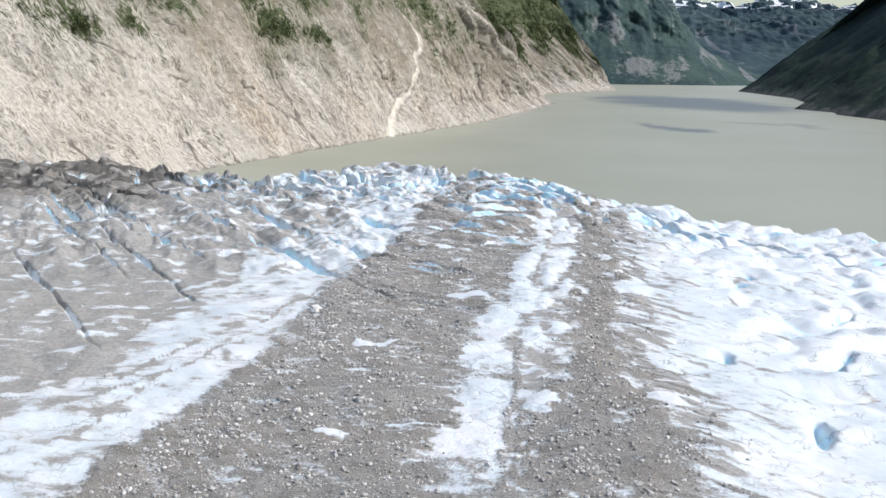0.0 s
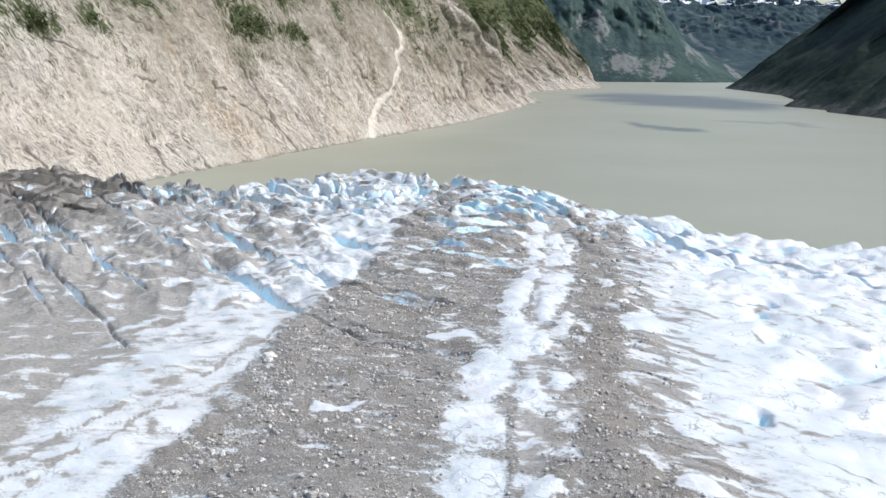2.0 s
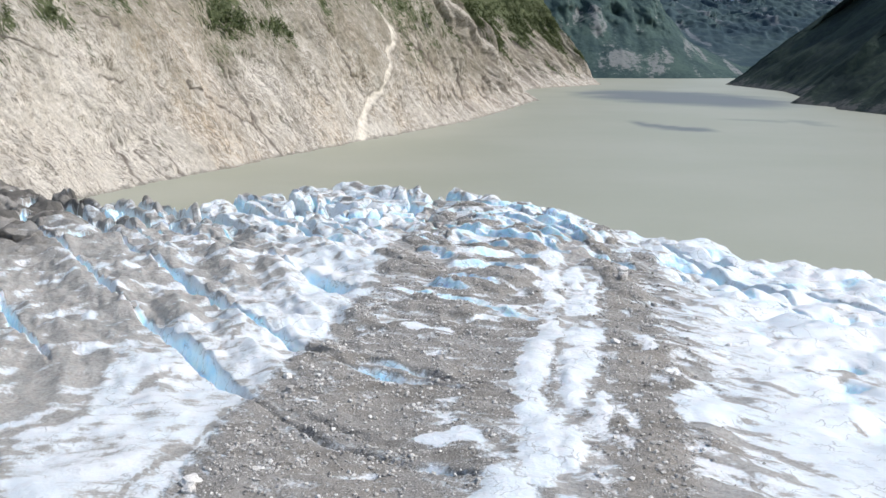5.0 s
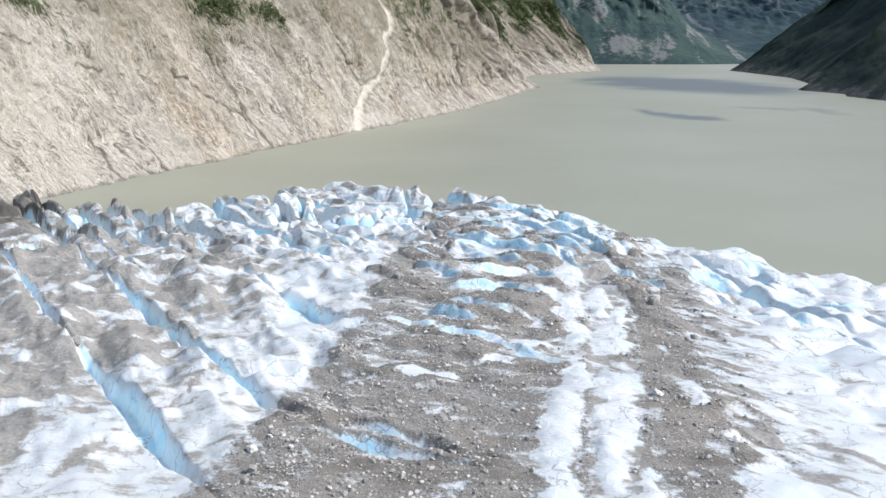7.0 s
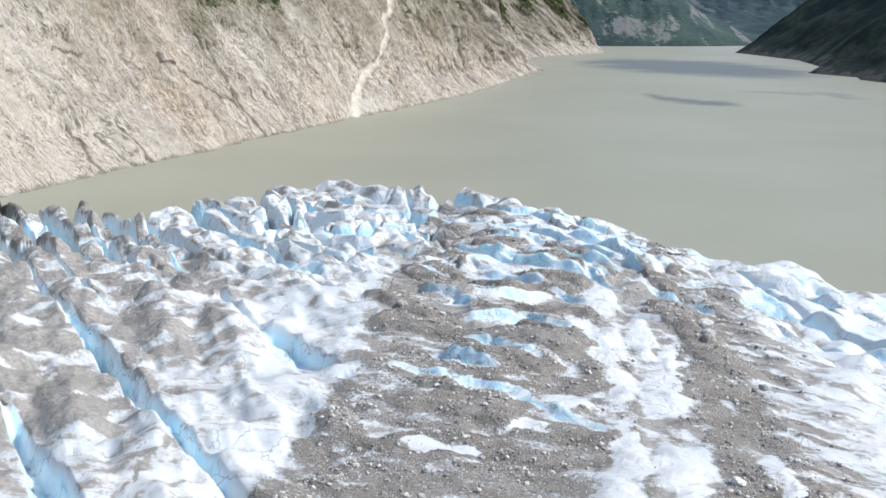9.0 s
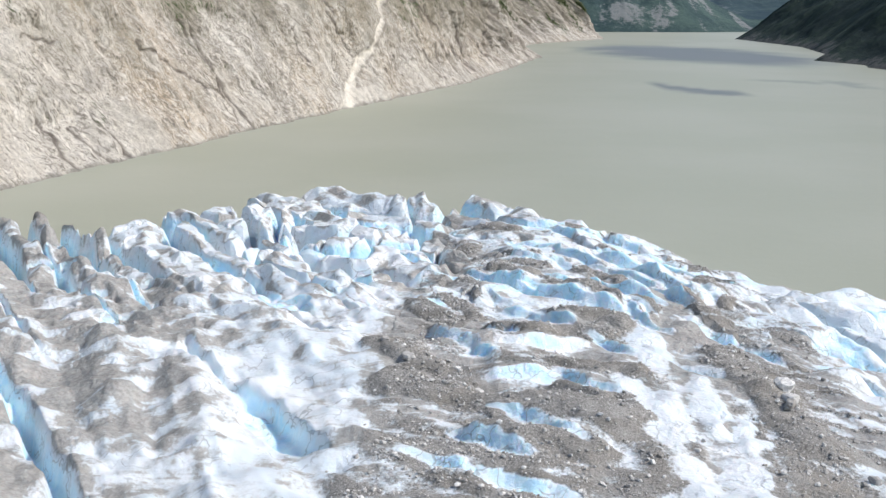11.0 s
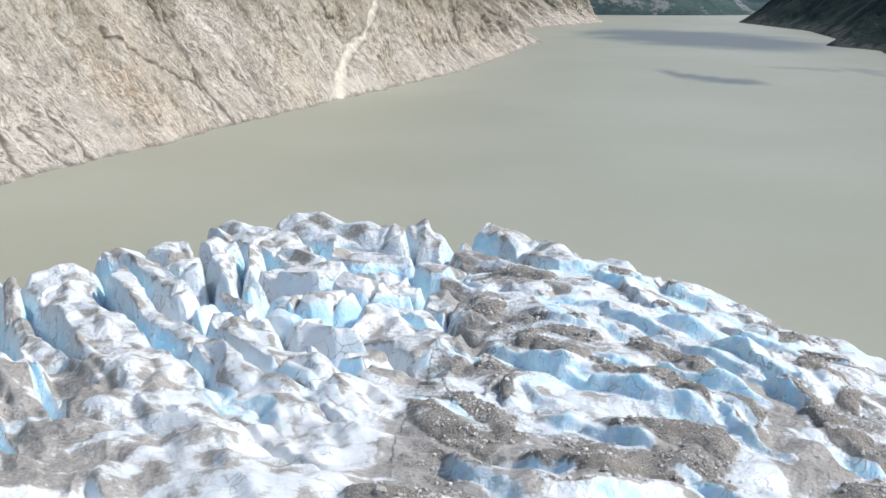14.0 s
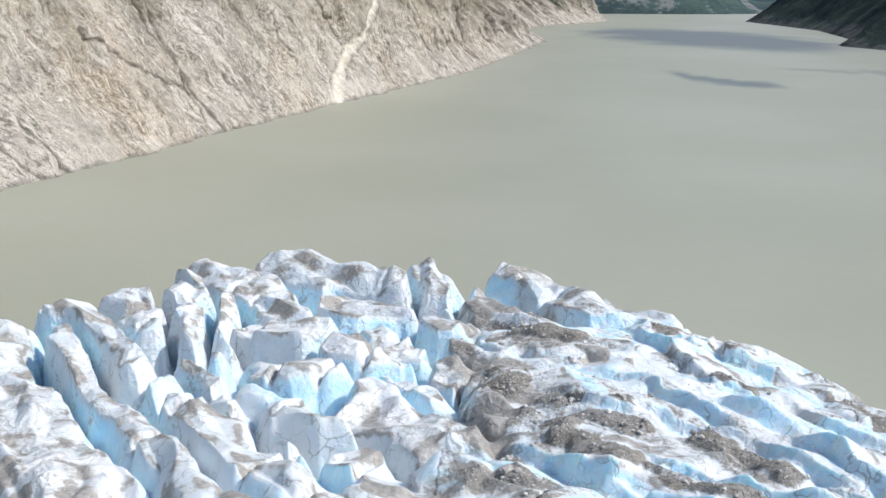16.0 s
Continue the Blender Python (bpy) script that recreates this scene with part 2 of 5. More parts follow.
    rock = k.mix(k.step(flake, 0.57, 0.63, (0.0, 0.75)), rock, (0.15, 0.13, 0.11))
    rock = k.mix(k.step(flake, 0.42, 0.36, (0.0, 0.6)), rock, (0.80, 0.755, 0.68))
    rock = k.mix(k.math("MULTIPLY", k.attr("rust"), k.step(mid, 0.35, 0.65, (0.35, 0.75)), True), rock, k.mix(fine, (0.40, 0.28, 0.17), (0.68, 0.53, 0.36)))
    rock = k.mix(k.math("MULTIPLY", k.step(rift2, 0.03, 0.004, (0.0, 0.25)), k.step(mid, 0.4, 0.6)), rock, (0.15, 0.13, 0.115))
    tone = k.math("ADD", k.math("MULTIPLY", blocks, 0.6), k.math("MULTIPLY", chips, 0.4))
    rock = k.mix(k.step(tone, 0.52, 0.8, (0.0, 0.6)), rock, (0.79, 0.75, 0.68))
    rock = k.mix(k.step(tone, 0.46, 0.2, (0.0, 0.45)), rock, (0.30, 0.27, 0.235))
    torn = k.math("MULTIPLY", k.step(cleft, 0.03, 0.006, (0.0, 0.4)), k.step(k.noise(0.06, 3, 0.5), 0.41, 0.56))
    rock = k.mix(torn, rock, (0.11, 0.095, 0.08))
    rock = k.mix(k.math("MULTIPLY", k.attr("scour"), k.step(k.math("ADD", mid, k.math("MULTIPLY", thin, 0.6)), 0.95, 0.6, (0.4, 0.95))), rock, k.mix(fine, (0.57, 0.525, 0.455), (0.75, 0.70, 0.62)))
    bed = k.noise(0.045, 5, 0.62, None, 1.0)
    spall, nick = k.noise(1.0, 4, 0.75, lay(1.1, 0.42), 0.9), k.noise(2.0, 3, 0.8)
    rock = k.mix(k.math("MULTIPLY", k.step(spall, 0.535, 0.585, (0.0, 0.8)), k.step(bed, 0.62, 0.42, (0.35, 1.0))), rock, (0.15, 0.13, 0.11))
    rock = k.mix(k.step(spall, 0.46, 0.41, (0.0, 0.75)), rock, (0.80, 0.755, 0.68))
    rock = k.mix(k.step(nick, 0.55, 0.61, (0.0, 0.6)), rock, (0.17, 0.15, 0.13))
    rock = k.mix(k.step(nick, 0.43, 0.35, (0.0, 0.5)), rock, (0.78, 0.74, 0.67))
    # wide beds of paler and greyer rock
    rock = k.mix(k.step(bed, 0.50, 0.62, (0.0, 0.35)), rock, k.mix(fine, (0.44, 0.41, 0.36), (0.68, 0.64, 0.57)))
    rock = k.mix(k.step(bed, 0.45, 0.34, (0.0, 0.4)), rock, k.mix(fine, (0.22, 0.20, 0.175), (0.46, 0.43, 0.385)))
    aged = k.math("MULTIPLY", k.attr("lichen"), k.step(k.math("ADD", mid, k.math("MULTIPLY", fine, 0.5)), 0.5, 0.95, (0.3, 0.9)))
    rock = k.mix(aged, rock, k.mix(thin, (0.12, 0.105, 0.075), (0.36, 0.325, 0.25)))
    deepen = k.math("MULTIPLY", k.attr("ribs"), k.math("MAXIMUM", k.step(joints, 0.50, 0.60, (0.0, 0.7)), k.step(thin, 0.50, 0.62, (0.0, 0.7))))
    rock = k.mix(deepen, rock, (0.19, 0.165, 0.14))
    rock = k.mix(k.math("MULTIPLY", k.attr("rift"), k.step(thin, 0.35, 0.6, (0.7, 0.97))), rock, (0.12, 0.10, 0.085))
    rock = k.mix(k.math("MULTIPLY", chute, k.step(flake, 0.64, 0.5, (0.45, 1.0))), rock, k.mix(fine, (0.70, 0.64, 0.54), (0.92, 0.87, 0.78)))
    rock = k.mix(wet, rock, (0.20, 0.19, 0.17))
    green = k.mix(k.step(fine, 0.35, 0.65), (0.055, 0.075, 0.035), (0.13, 0.145, 0.075))
    cover = k.step(k.math("ADD", veg, k.math("ADD", k.math("MULTIPLY", k.math("SUBTRACT", mid, 0.5), 1.2), k.math("MULTIPLY", k.math("SUBTRACT", hatch, 0.5), 2.6))), 0.4, 0.62)
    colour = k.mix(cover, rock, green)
    n = k.bump(joints, 2.2, 0.7)
    n = k.bump(tone, 1.6, 0.7, n)
    n = k.bump(thin, 0.6, 0.7, n)
    n = k.bump(curl, 0.5, 0.5, n)
    n = k.bump(spall, 0.5, 0.6, n)
    n = k.bump(flake, 0.3, 0.6, n)
    n = k.bump(mid, 1.5, 0.5, n)
    n = k.bump(fine, 0.4, 0.8, n)
    return k.done(colour, n)


def slope_material(name, low, high, rock, grain=0.15):
    """Far slopes: dark woods and heath tinted for haze, bare rock in bands, snow in the hollows high up."""
    k = Nodes(name, 0.95, 0.1)
    bare, cold = k.attr("bare"), k.attr("snow")
    mid, fine = k.noise(grain / 7, 6, 0.65), k.noise(grain, 5, 0.7)
    colour = k.mix(k.step(k.math("ADD", k.math("MULTIPLY", mid, 0.6), k.math("MULTIPLY", fine, 0.4)), 0.4, 0.6), low, high)
    cliffs = k.step(k.math("ADD", bare, k.math("ADD", k.math("MULTIPLY", k.math("SUBTRACT", mid, 0.5), 1.2), k.math("MULTIPLY", k.math("SUBTRACT", fine, 0.5), 1.8))), 0.45, 0.8, (0.0, 0.8))
    colour = k.mix(cliffs, colour, k.mix(fine, tuple(0.6 * c for c in rock), rock))
    colour = k.mix(k.step(k.math("ADD", cold, k.math("MULTIPLY", k.math("SUBTRACT", fine, 0.5), 0.5)), 0.5, 0.6), colour, (0.85, 0.87, 0.9))
    n = k.bump(mid, 10.0, 0.4)
    n = k.bump(fine, 2.0, 0.5, n)
    return k.done(colour, n)


def water_material():
    """Milky meltwater with fine ripples and darker patches of painted cloud shadow."""
    k = Nodes("meltwater", 0.45, 0.12)
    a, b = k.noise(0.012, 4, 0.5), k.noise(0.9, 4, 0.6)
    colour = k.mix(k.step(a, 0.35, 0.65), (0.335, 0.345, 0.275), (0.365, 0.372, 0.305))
    cloud_shade = k.attr("cloud_shade")
    # cloud shadow mixed into the water colour as a darker blue-grey
    colour = k.mix(k.math("MULTIPLY", cloud_shade, 0.95), colour, (0.165, 0.19, 0.205))
    n = k.bump(b, 0.05, 0.5)
    n = k.bump(k.noise(0.15, 3), 0.15, 0.4, n)
    return k.done(colour, n, k.math("ADD", k.math("MULTIPLY", cloud_shade, 0.2), 0.42))


def stone_material(name, dark, light):
    k = Nodes(name, 0.9, 0.2)
    info = k.tree.nodes.new("ShaderNodeObjectInfo")
    isle = k.tree.nodes.new("ShaderNodeNewGeometry").outputs["Random Per Island"]
    pick = k.math("FRACT", k.math("ADD", info.outputs["Random"], isle))
    fine = k.noise(6.0, 5, 0.7)
    colour = k.mix(pick, dark, light)
    colour = k.mix(k.step(fine, 0.4, 0.7, (0.0, 0.5)), colour, tuple(0.5 * c for c in dark))
    return k.done(colour, k.bump(fine, 0.1, 0.7))


def leaf_material():
    k = Nodes("leaves", 0.8, 0.15)
    isle = k.tree.nodes.new("ShaderNodeNewGeometry").outputs["Random Per Island"]
    return k.done(k.mix(isle, (0.05, 0.072, 0.03), (0.14, 0.16, 0.075)))


ICE, CLIFF, WATER = ice_material(), cliff_material(), water_material()
STONE = stone_material("moraine_stone", (0.30, 0.285, 0.265), (0.84, 0.82, 0.79))
LEAF = leaf_material()

# ---- lake ----
def lake():
    xs = np.concatenate([np.arange(-600, 0, 60), np.arange(0, 420, 6), np.arange(420, 3001, 120)])
    ys = np.concatenate([np.arange(-1200, 420, 60), np.arange(420, 1320, 6), np.arange(1320, 4900, 120)])
    x, y = [a.ravel() for a in np.meshgrid(xs, ys)]
    wx, wy = x + 14 * fbm(x / 40, y / 60, 3, 71), y + 14 * fbm(x / 40, y / 60, 3, 72)

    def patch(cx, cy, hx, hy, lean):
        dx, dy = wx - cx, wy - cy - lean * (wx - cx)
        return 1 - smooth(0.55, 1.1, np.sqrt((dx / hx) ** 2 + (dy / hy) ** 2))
    # where cloud shadows are painted on the lake
    cloud_shade = np.maximum.reduce([patch(207, 895, 84, 160, -0.5), patch(121, 575, 21, 32, -1.2),
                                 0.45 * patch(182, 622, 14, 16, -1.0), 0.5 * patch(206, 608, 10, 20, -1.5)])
    co = np.stack([x, y, 0 * x], 1)
    me = grid_mesh("water", co, quads(len(ys), len(xs)), [("cloud_shade", cloud_shade)], WATER)
    tagged(new("water", me), "milky grey-green meltwater lake with painted cloud-shadow patches", "lake", kind="structure")


lake()

# ---- glacier: form ----
# Crevasses follow lines of constant u = y + lie(x), which bend where the ice flows faster.
def lie(x):
    bends = ((-8.0, -1.15), (14.0, 0.6))
    total = 1.75 * (x + 8.0) - 14.0
    for at, change in bends:
        total = total + change * 2.0 * np.logaddexp(0, (x - at) / 2.0)
    return total


def steep(x):
    return 1.75 - 1.15 / (1 + np.exp(-np.clip((x + 8.0) / 2.0, -40, 40))) + 0.6 / (1 + np.exp(-np.clip((x - 14.0) / 2.0, -40, 40)))


FRONT = [(-160, 256), (-72, 248), (-58, 241), (-40, 240), (-33, 237), (-29, 240), (-25, 247), (-21, 254), (-14, 257.5), (-5, 254.5), (0, 252), (4, 245.5),
         (8, 251.5), (12, 253), (17, 244), (20, 236), (25, 230), (29, 226), (31, 223.5), (35, 219), (38, 215.5), (42, 213), (45, 211), (51, 207), (57, 206), (61, 200), (68, 193), (77, 181), (90, 165), (160, 100)]
MAIN_L = [(40, -28), (72, -21.5), (92, -16.6), (117, -14.3), (130, -11.6), (142, -9.4), (165, -5.2), (192, -2.6), (207, 0.1), (232, 3), (260, 6)]
MAIN_R = [(40, -2), (72, 0.5), (91, 1.9), (108, 4.4), (130, 8.4), (147, 11), (165, 13.9), (198, 17.4), (260, 24)]
LINE = [(40, 1), (72, 4.8), (85, 6.1), (97, 7.6), (116, 9.9), (140, 13.2), (168, 17.7), (260, 29)]
SIDE_L = [(40, 3.4), (70, 5.4), (78, 6.4), (88, 10.9), (109, 13.8), (129, 16.2), (153, 19.9), (178, 24), (205, 27.2), (260, 33)]
SIDE_R = [(40, 16), (72, 17.9), (109, 18.6), (129, 22.8), (153, 26), (178, 29.4), (205, 31), (260, 37)]


def along(line, v):
    a = np.array(line, float)
    return np.interp(v, a[:, 0], a[:, 1])


# u, from x, to x, half width, depth
CREVASSES = [(38, -62, -31, 0.55, 4), (58, -70, -38, 0.6, 5), (66, -75, -27, 0.7, 5), (81, -80, -31, 0.8, 6), (74, -66, -45, 0.7, 4),
             (104.8, -64, 5.5, 0.75, 5), (122.6, -80, 9, 0.95, 6), (130, -75, -29, 0.6, 5),
             (137.5, -70, -37, 0.9, 6), (146, -70, -25, 1.2, 7), (151, -15, -7.5, 1.1, 6),
             (122.8, -31, -9.5, 2.2, 11), (122.0, -10.5, 1.5, 1.6, 9), (125.0, -4.5, 8.5, 1.6, 9), (104.6, -28, -10, 2.0, 10), (107.6, -8, 1.0, 1.3, 9), (105.0, -2, 5, 1.3, 9), (150.8, -20, -6.5, 5.0, 12)]
CREVASSES_FRONT = [(154.5, -65, -24, 1.3, 7), (161.5, -60, -26, 0.9, 6), (172.5, -60, -6, 1.1, 6), (180, -55, -4, 1.3, 7), (190.5, -45, 0, 0.95, 6),
                   (206, 30, 60, 0.5, 4), (213.5, 32, 50, 0.7, 5), (221, 32, 64, 0.7, 5), (228, 30, 66, 0.8, 5)]
CREVASSES_MORAINE = [(140, -4, 11, 0.9, 3), (146.5, -2, 13, 1.0, 3), (189, 16, 26, 0.7, 3), (204, 18, 30, 0.8, 3.5)]
# broken steps across the moraine that face up the glacier: from x, y to x, y, height
STEPS_NEAR = [(-1.4, 164.1, 7.6, 158.4, 1.0), (7.6, 158.4, 12.4, 150.5, 1.0), (2.2, 167.4, 5.8, 162.6, 1.5), (4.6, 170.9, 9.6, 165.0, 1.3),
              (5.0, 176.6, 9.6, 177.2, 1.8), (9.6, 177.2, 13.4, 172.6, 1.6), (0.6, 188.6, 4.2, 183.4, 2.0), (4.2, 183.4, 5.4, 179.8, 1.7), (6.0, 184.0, 13.0, 183.6, 1.7),
              (7.4, 195.4, 12.2, 190.4, 1.8), (2.5, 202.4, 7.8, 198.4, 2.0), (13.6, 187.2, 17.0, 182.4, 1.2), (18.4, 196.4, 21.6, 190.4, 1.2)]
STEPS_FAR = [(9.0, 204.5, 18.0, 195.3, 2.3), (13.0, 206.3, 22.0, 197.6, 2.0), (4.0, 209.6, 9.2, 202.8, 2.0), (5.6, 225.3, 12.2, 224.6, 2.2), (15.7, 229.8, 20.0, 221.2, 2.2),
             (18.8, 215.6, 23.8, 212.2, 2.4), (22.2, 208.7, 26.0, 200.9, 2.2), (14.8, 217.8, 18.0, 212.0, 2.2), (22.0, 226.2, 26.4, 221.2, 2.0), (13.8, 213.3, 19.2, 208.4, 1.6),
             (22.1, 202.8, 24.9, 197.7, 1.6), (7.6, 217.0, 12.6, 213.4, 1.4), (24.6, 216.4, 28.6, 209.0, 2.0), (19.8, 208.2, 22.6, 203.6, 1.6), (11.6, 221.8, 15.4, 218.6, 1.7)]
# gravel caps between the steps: from x, y to x, y, half width
CAPS_NEAR = [(5.2, 171.6, 13.0, 168.8, 2.2), (6.2, 187.8, 14.9, 188.0, 1.9), (12.0, 193.6, 16.7, 192.4, 1.5), (10.4, 179.7, 15.2, 176.6, 1.5), (3.4, 166.6, 10.2, 163.4, 1.6),
             (1.8, 197.3, 4.3, 192.8, 1.8), (-0.3, 196.3, 2.0, 191.9, 2.2), (-0.3, 155.6, 5.4, 153.6, 2.2), (9.7, 174.2, 13.1, 172.0, 1.2), (12.0, 194.3, 16.6, 191.7, 1.9),
             (-2.5, 176.0, 3.0, 173.0, 2.2), (1.0, 160.5, 7.0, 155.5, 1.6), (-3.5, 184.0, 0.0, 179.5, 2.0), (24.4, 186.0, 25.6, 166.0, 2.3)]
CAPS_FAR = [(7.4, 209.5, 10.5, 205.2, 1.3), (8.0, 215.6, 12.8, 211.8, 1.5), (12.6, 204.0, 20.4, 196.4, 1.4), (16.2, 209.3, 19.8, 204.2, 1.2), (7.4, 230.4, 11.0, 227.6, 1.5),
            (1.4, 217.4, 5.0, 220.4, 2.2), (16.2, 232.4, 20.6, 227.0, 1.2), (5.6, 213.8, 8.0, 211.2, 1.2), (28.6, 217.5, 31.4, 208.8, 1.7), (28.0, 205.0, 29.0, 200.2, 1.4),
            (20.4, 219.7, 22.0, 218.0, 0.8), (3.5, 236.5, 7.5, 234.4, 1.6), (24.9, 200.6, 26.6, 189.0, 1.3), (7.8, 213.0, 13.2, 212.0, 1.0), (2.0, 207.0, 5.4, 203.8, 1.8)]
# clean snow-white ice between the gravel bands: x, y, half width, half length
CLEAN_NEAR = [(9.5, 117.0, 1.5, 8.0), (9.9, 131.1, 1.3, 5.6), (5.7, 105.0, 2.0, 7.6), (4.0, 93.7, 2.2, 3.8), (3.4, 80.8, 1.9, 5.6), (2.0, 71.9, 2.5, 4.2), (-6.2, 95.9, 2.0, 0.7),
              (3.4, 118.0, 2.6, 1.7), (-1.9, 74.9, 2.3, 0.6), (-8.1, 73.1, 1.6, 0.9), (11.5, 116.0, 0.9, 5.0), (8.0, 80.9, 1.3, 2.4), (13.4, 131.0, 0.9, 6.0), (18.4, 82.6, 1.6, 2.3),
              (21.3, 96.1, 2.0, 3.3), (9.0, 100.5, 1.2, 3.0), (12.0, 104.0, 1.1, 1.8), (15.0, 124.6, 0.8, 4.6), (23.4, 126.5, 2.4, 5.0), (11.3, 138.0, 1.4, 5.6), (9.6, 124.0, 1.4, 3.0)]
CLEAN_FAR = [(14.7, 135.0, 1.7, 5.0), (16.6, 144.6, 1.8, 4.2), (18.5, 158.7, 1.9, 5.6), (14.5, 174.0, 1.4, 6.0), (18.2, 184.6, 1.8, 6.6), (6.9, 152.0, 2.6, 1.0), (1.6, 148.5, 2.6, 0.9),
             (10.8, 155.6, 1.9, 2.2), (19.6, 173.0, 1.2, 6.4), (22.5, 144.5, 0.7, 4.2), (15.9, 168.5, 1.5, 5.0), (21.0, 167.0, 0.9, 3.6), (13.4, 146.0, 1.2, 4.0), (15.6, 160.0, 1.1, 4.0)]
# clefts and blocks of the calving front: from x, y to x, y, half width, height of the top, share of debris
SERACS_LEFT = [(-33.5, 228.0, -19.6, 203.5, 2.2, 10.6, 0.20), (-29.7, 228.6, -14.0, 203.7, 1.4, 10.4, 0.10), (-28.5, 233.0, -18.4, 217.2, 1.7, 10.8, 0.05),
              (-26.2, 239.2, -19.9, 226.2, 1.3, 10.8, 0.00), (-20.2, 220.9, -8.3, 202.8, 2.1, 10.8, 0.10), (-20.6, 228.1, -12.9, 215.2, 1.2, 10.8, 0.10),
              (-21.7, 240.2, -18.7, 228.8, 1.7, 11.0, 0.00), (-18.5, 237.5, -16.1, 228.7, 1.3, 10.8, 0.00), (-21.5, 248.7, -11.8, 236.1, 1.5, 11.0, 0.00),
              (-15.3, 230.8, -11.5, 229.4, 1.9, 10.8, 0.00), (-13.4, 223.7, -7.3, 219.7, 2.0, 10.8, 0.00), (-14.0, 218.7, -7.8, 212.0, 1.2, 10.6, 0.20),
              (-16.1, 225.1, -14.1, 222.7, 1.0, 10.5, 0.20)]
SERACS_MIDDLE = [(-12.9, 249.6, -4.8, 243.7, 2.6, 11.3, 0.00), (-6.6, 238.1, -2.4, 235.7, 2.4, 10.6, 0.00), (-0.3, 247.0, 1.9, 238.8, 1.0, 10.9, 0.00),
              (-6.2, 225.3, -3.3, 222.9, 1.2, 10.4, 0.00), (-5.8, 218.3, -1.0, 211.3, 2.3, 10.5, 0.00), (-3.3, 220.7, 2.7, 214.1, 1.3, 10.4, 0.00),
              (-0.9, 235.4, 1.8, 232.4, 1.7, 10.2, 0.00), (-6.8, 206.5, -3.7, 204.6, 2.7, 10.6, 0.00), (0.4, 223.3, 2.8, 221.0, 1.1, 10.0, 0.00),
              (-9.7, 209.8, -7.3, 206.0, 1.2, 10.3, 0.10), (-3.5, 232.2, -2.1, 226.9, 1.0, 9.8, 0.00)]
SERACS_MORAINE = [(9.0, 247.6, 17.6, 232.8, 2.1, 10.6, 0.15), (3.9, 239.3, 7.7, 234.5, 1.9, 9.8, 0.30), (6.2, 228.1, 11.1, 225.6, 2.1, 10.2, 0.45),
                  (2.9, 226.7, 5.2, 224.8, 1.6, 10.1, 0.40), (16.6, 232.3, 22.0, 226.3, 1.4, 9.6, 0.60), (2.5, 216.0, 6.7, 217.5, 2.4, 10.5, 0.55), (-0.3, 205.0, 2.5, 203.2, 2.2, 10.6, 0.70)]
SERACS_RIGHT = [(20.1, 224.2, 25.6, 216.3, 1.5, 9.4, 0.05), (27.5, 221.5, 30.0, 216.1, 1.5, 9.0, 0.30)]
# meltwater hollows: x, y, half lengths, turn, depth
HOLLOWS = [(27.6, 100, 1.2, 2.0, -20, 1.5), (47.5, 121, 1.0, 4.6, -42, 1.5), (39.6, 102, 1.1, 5.2, -38, 1.5), (29.6, 78, 1.0, 3.8, -15, 1.5), (39.2, 136.3, 2.0, 1.9, 0, 1.1),
           (41.3, 143, 2.0, 1.6, 0, 0.9), (53, 166, 7, 1.9, -8, 1.2), (36, 190, 2.6, 2.8, -50, 1.2), (41, 175, 2.0, 1.2, -30, 0.9), (60, 173, 4.2, 1.5, -35, 1.0),
           (4.6, 187.8, 3.6, 1.2, -30, 1.1), (9.5, 203, 3.0, 1.0, -30, 1.0), (45, 200, 4.0, 1.6, -40, 1.2), (38, 187, 3.0, 1.4, -40, 1.2)]


# thin dirty seams in the white ice: x, y
SEAMS = [[(-29, 78), (-21.8, 89), (-20.9, 94), (-16.2, 102), (-15, 108)], [(-18.6, 105), (-14.6, 119), (-12.6, 128)], [(-32.5, 86), (-31, 94), (-29.7, 105), (-27.5, 118)],
         [(-27, 84), (-25.4, 90), (-22.6, 97)], [(-22, 128), (-17.5, 140), (-15.5, 150)], [(-26, 70), (-25, 80), (-23.5, 88)],
         [(33.3, 86.8), (32, 87.2), (30.4, 89.3), (28.9, 91), (28.8, 93.2), (29.2, 95.7), (30.7, 97.2), (33.3, 97)], [(21.8, 103.6), (22.5, 99.1), (24.6, 98.1), (25.1, 95.1)],
         [(22.1, 94.5), (23, 92.2), (24.2, 91.3), (24.2, 93.1)], [(18.3, 103.5), (18.7, 100.1), (19.9, 98)], [(23.9, 118.6), (22.8, 109.9)],
         [(34, 108.9), (36.7, 110.5), (39.7, 110.3), (42.5, 107.1)], [(34.6, 125.7), (36.3, 124), (37.2, 119), (39.2, 117.5)], [(27, 129.1), (29.1, 126.4)],
         [(43.3, 134.6), (45.1, 131.7), (48.6, 133.8)], [(20.5, 122.6), (22.3, 118.6), (22.9, 112.6)], [(21.1, 93.1), (21.2, 88.7), (21.2, 85.4)], [(21, 130.8), (23, 129)]]
CUT_LEVELS = np.sort(np.array([c[0] for c in CREVASSES[:11] + CREVASSES_FRONT], float))


def strike(x, y, x0, y0, x1, y1):
    """Way along a line, way off it to the far side, and the line's length."""
    ex, ey = x1 - x0, y1 - y0
    size = math.hypot(ex, ey)
    return ((x - x0) * ex + (y - y0) * ey) / size, ((y - y0) * ex - (x - x0) * ey) / size, size


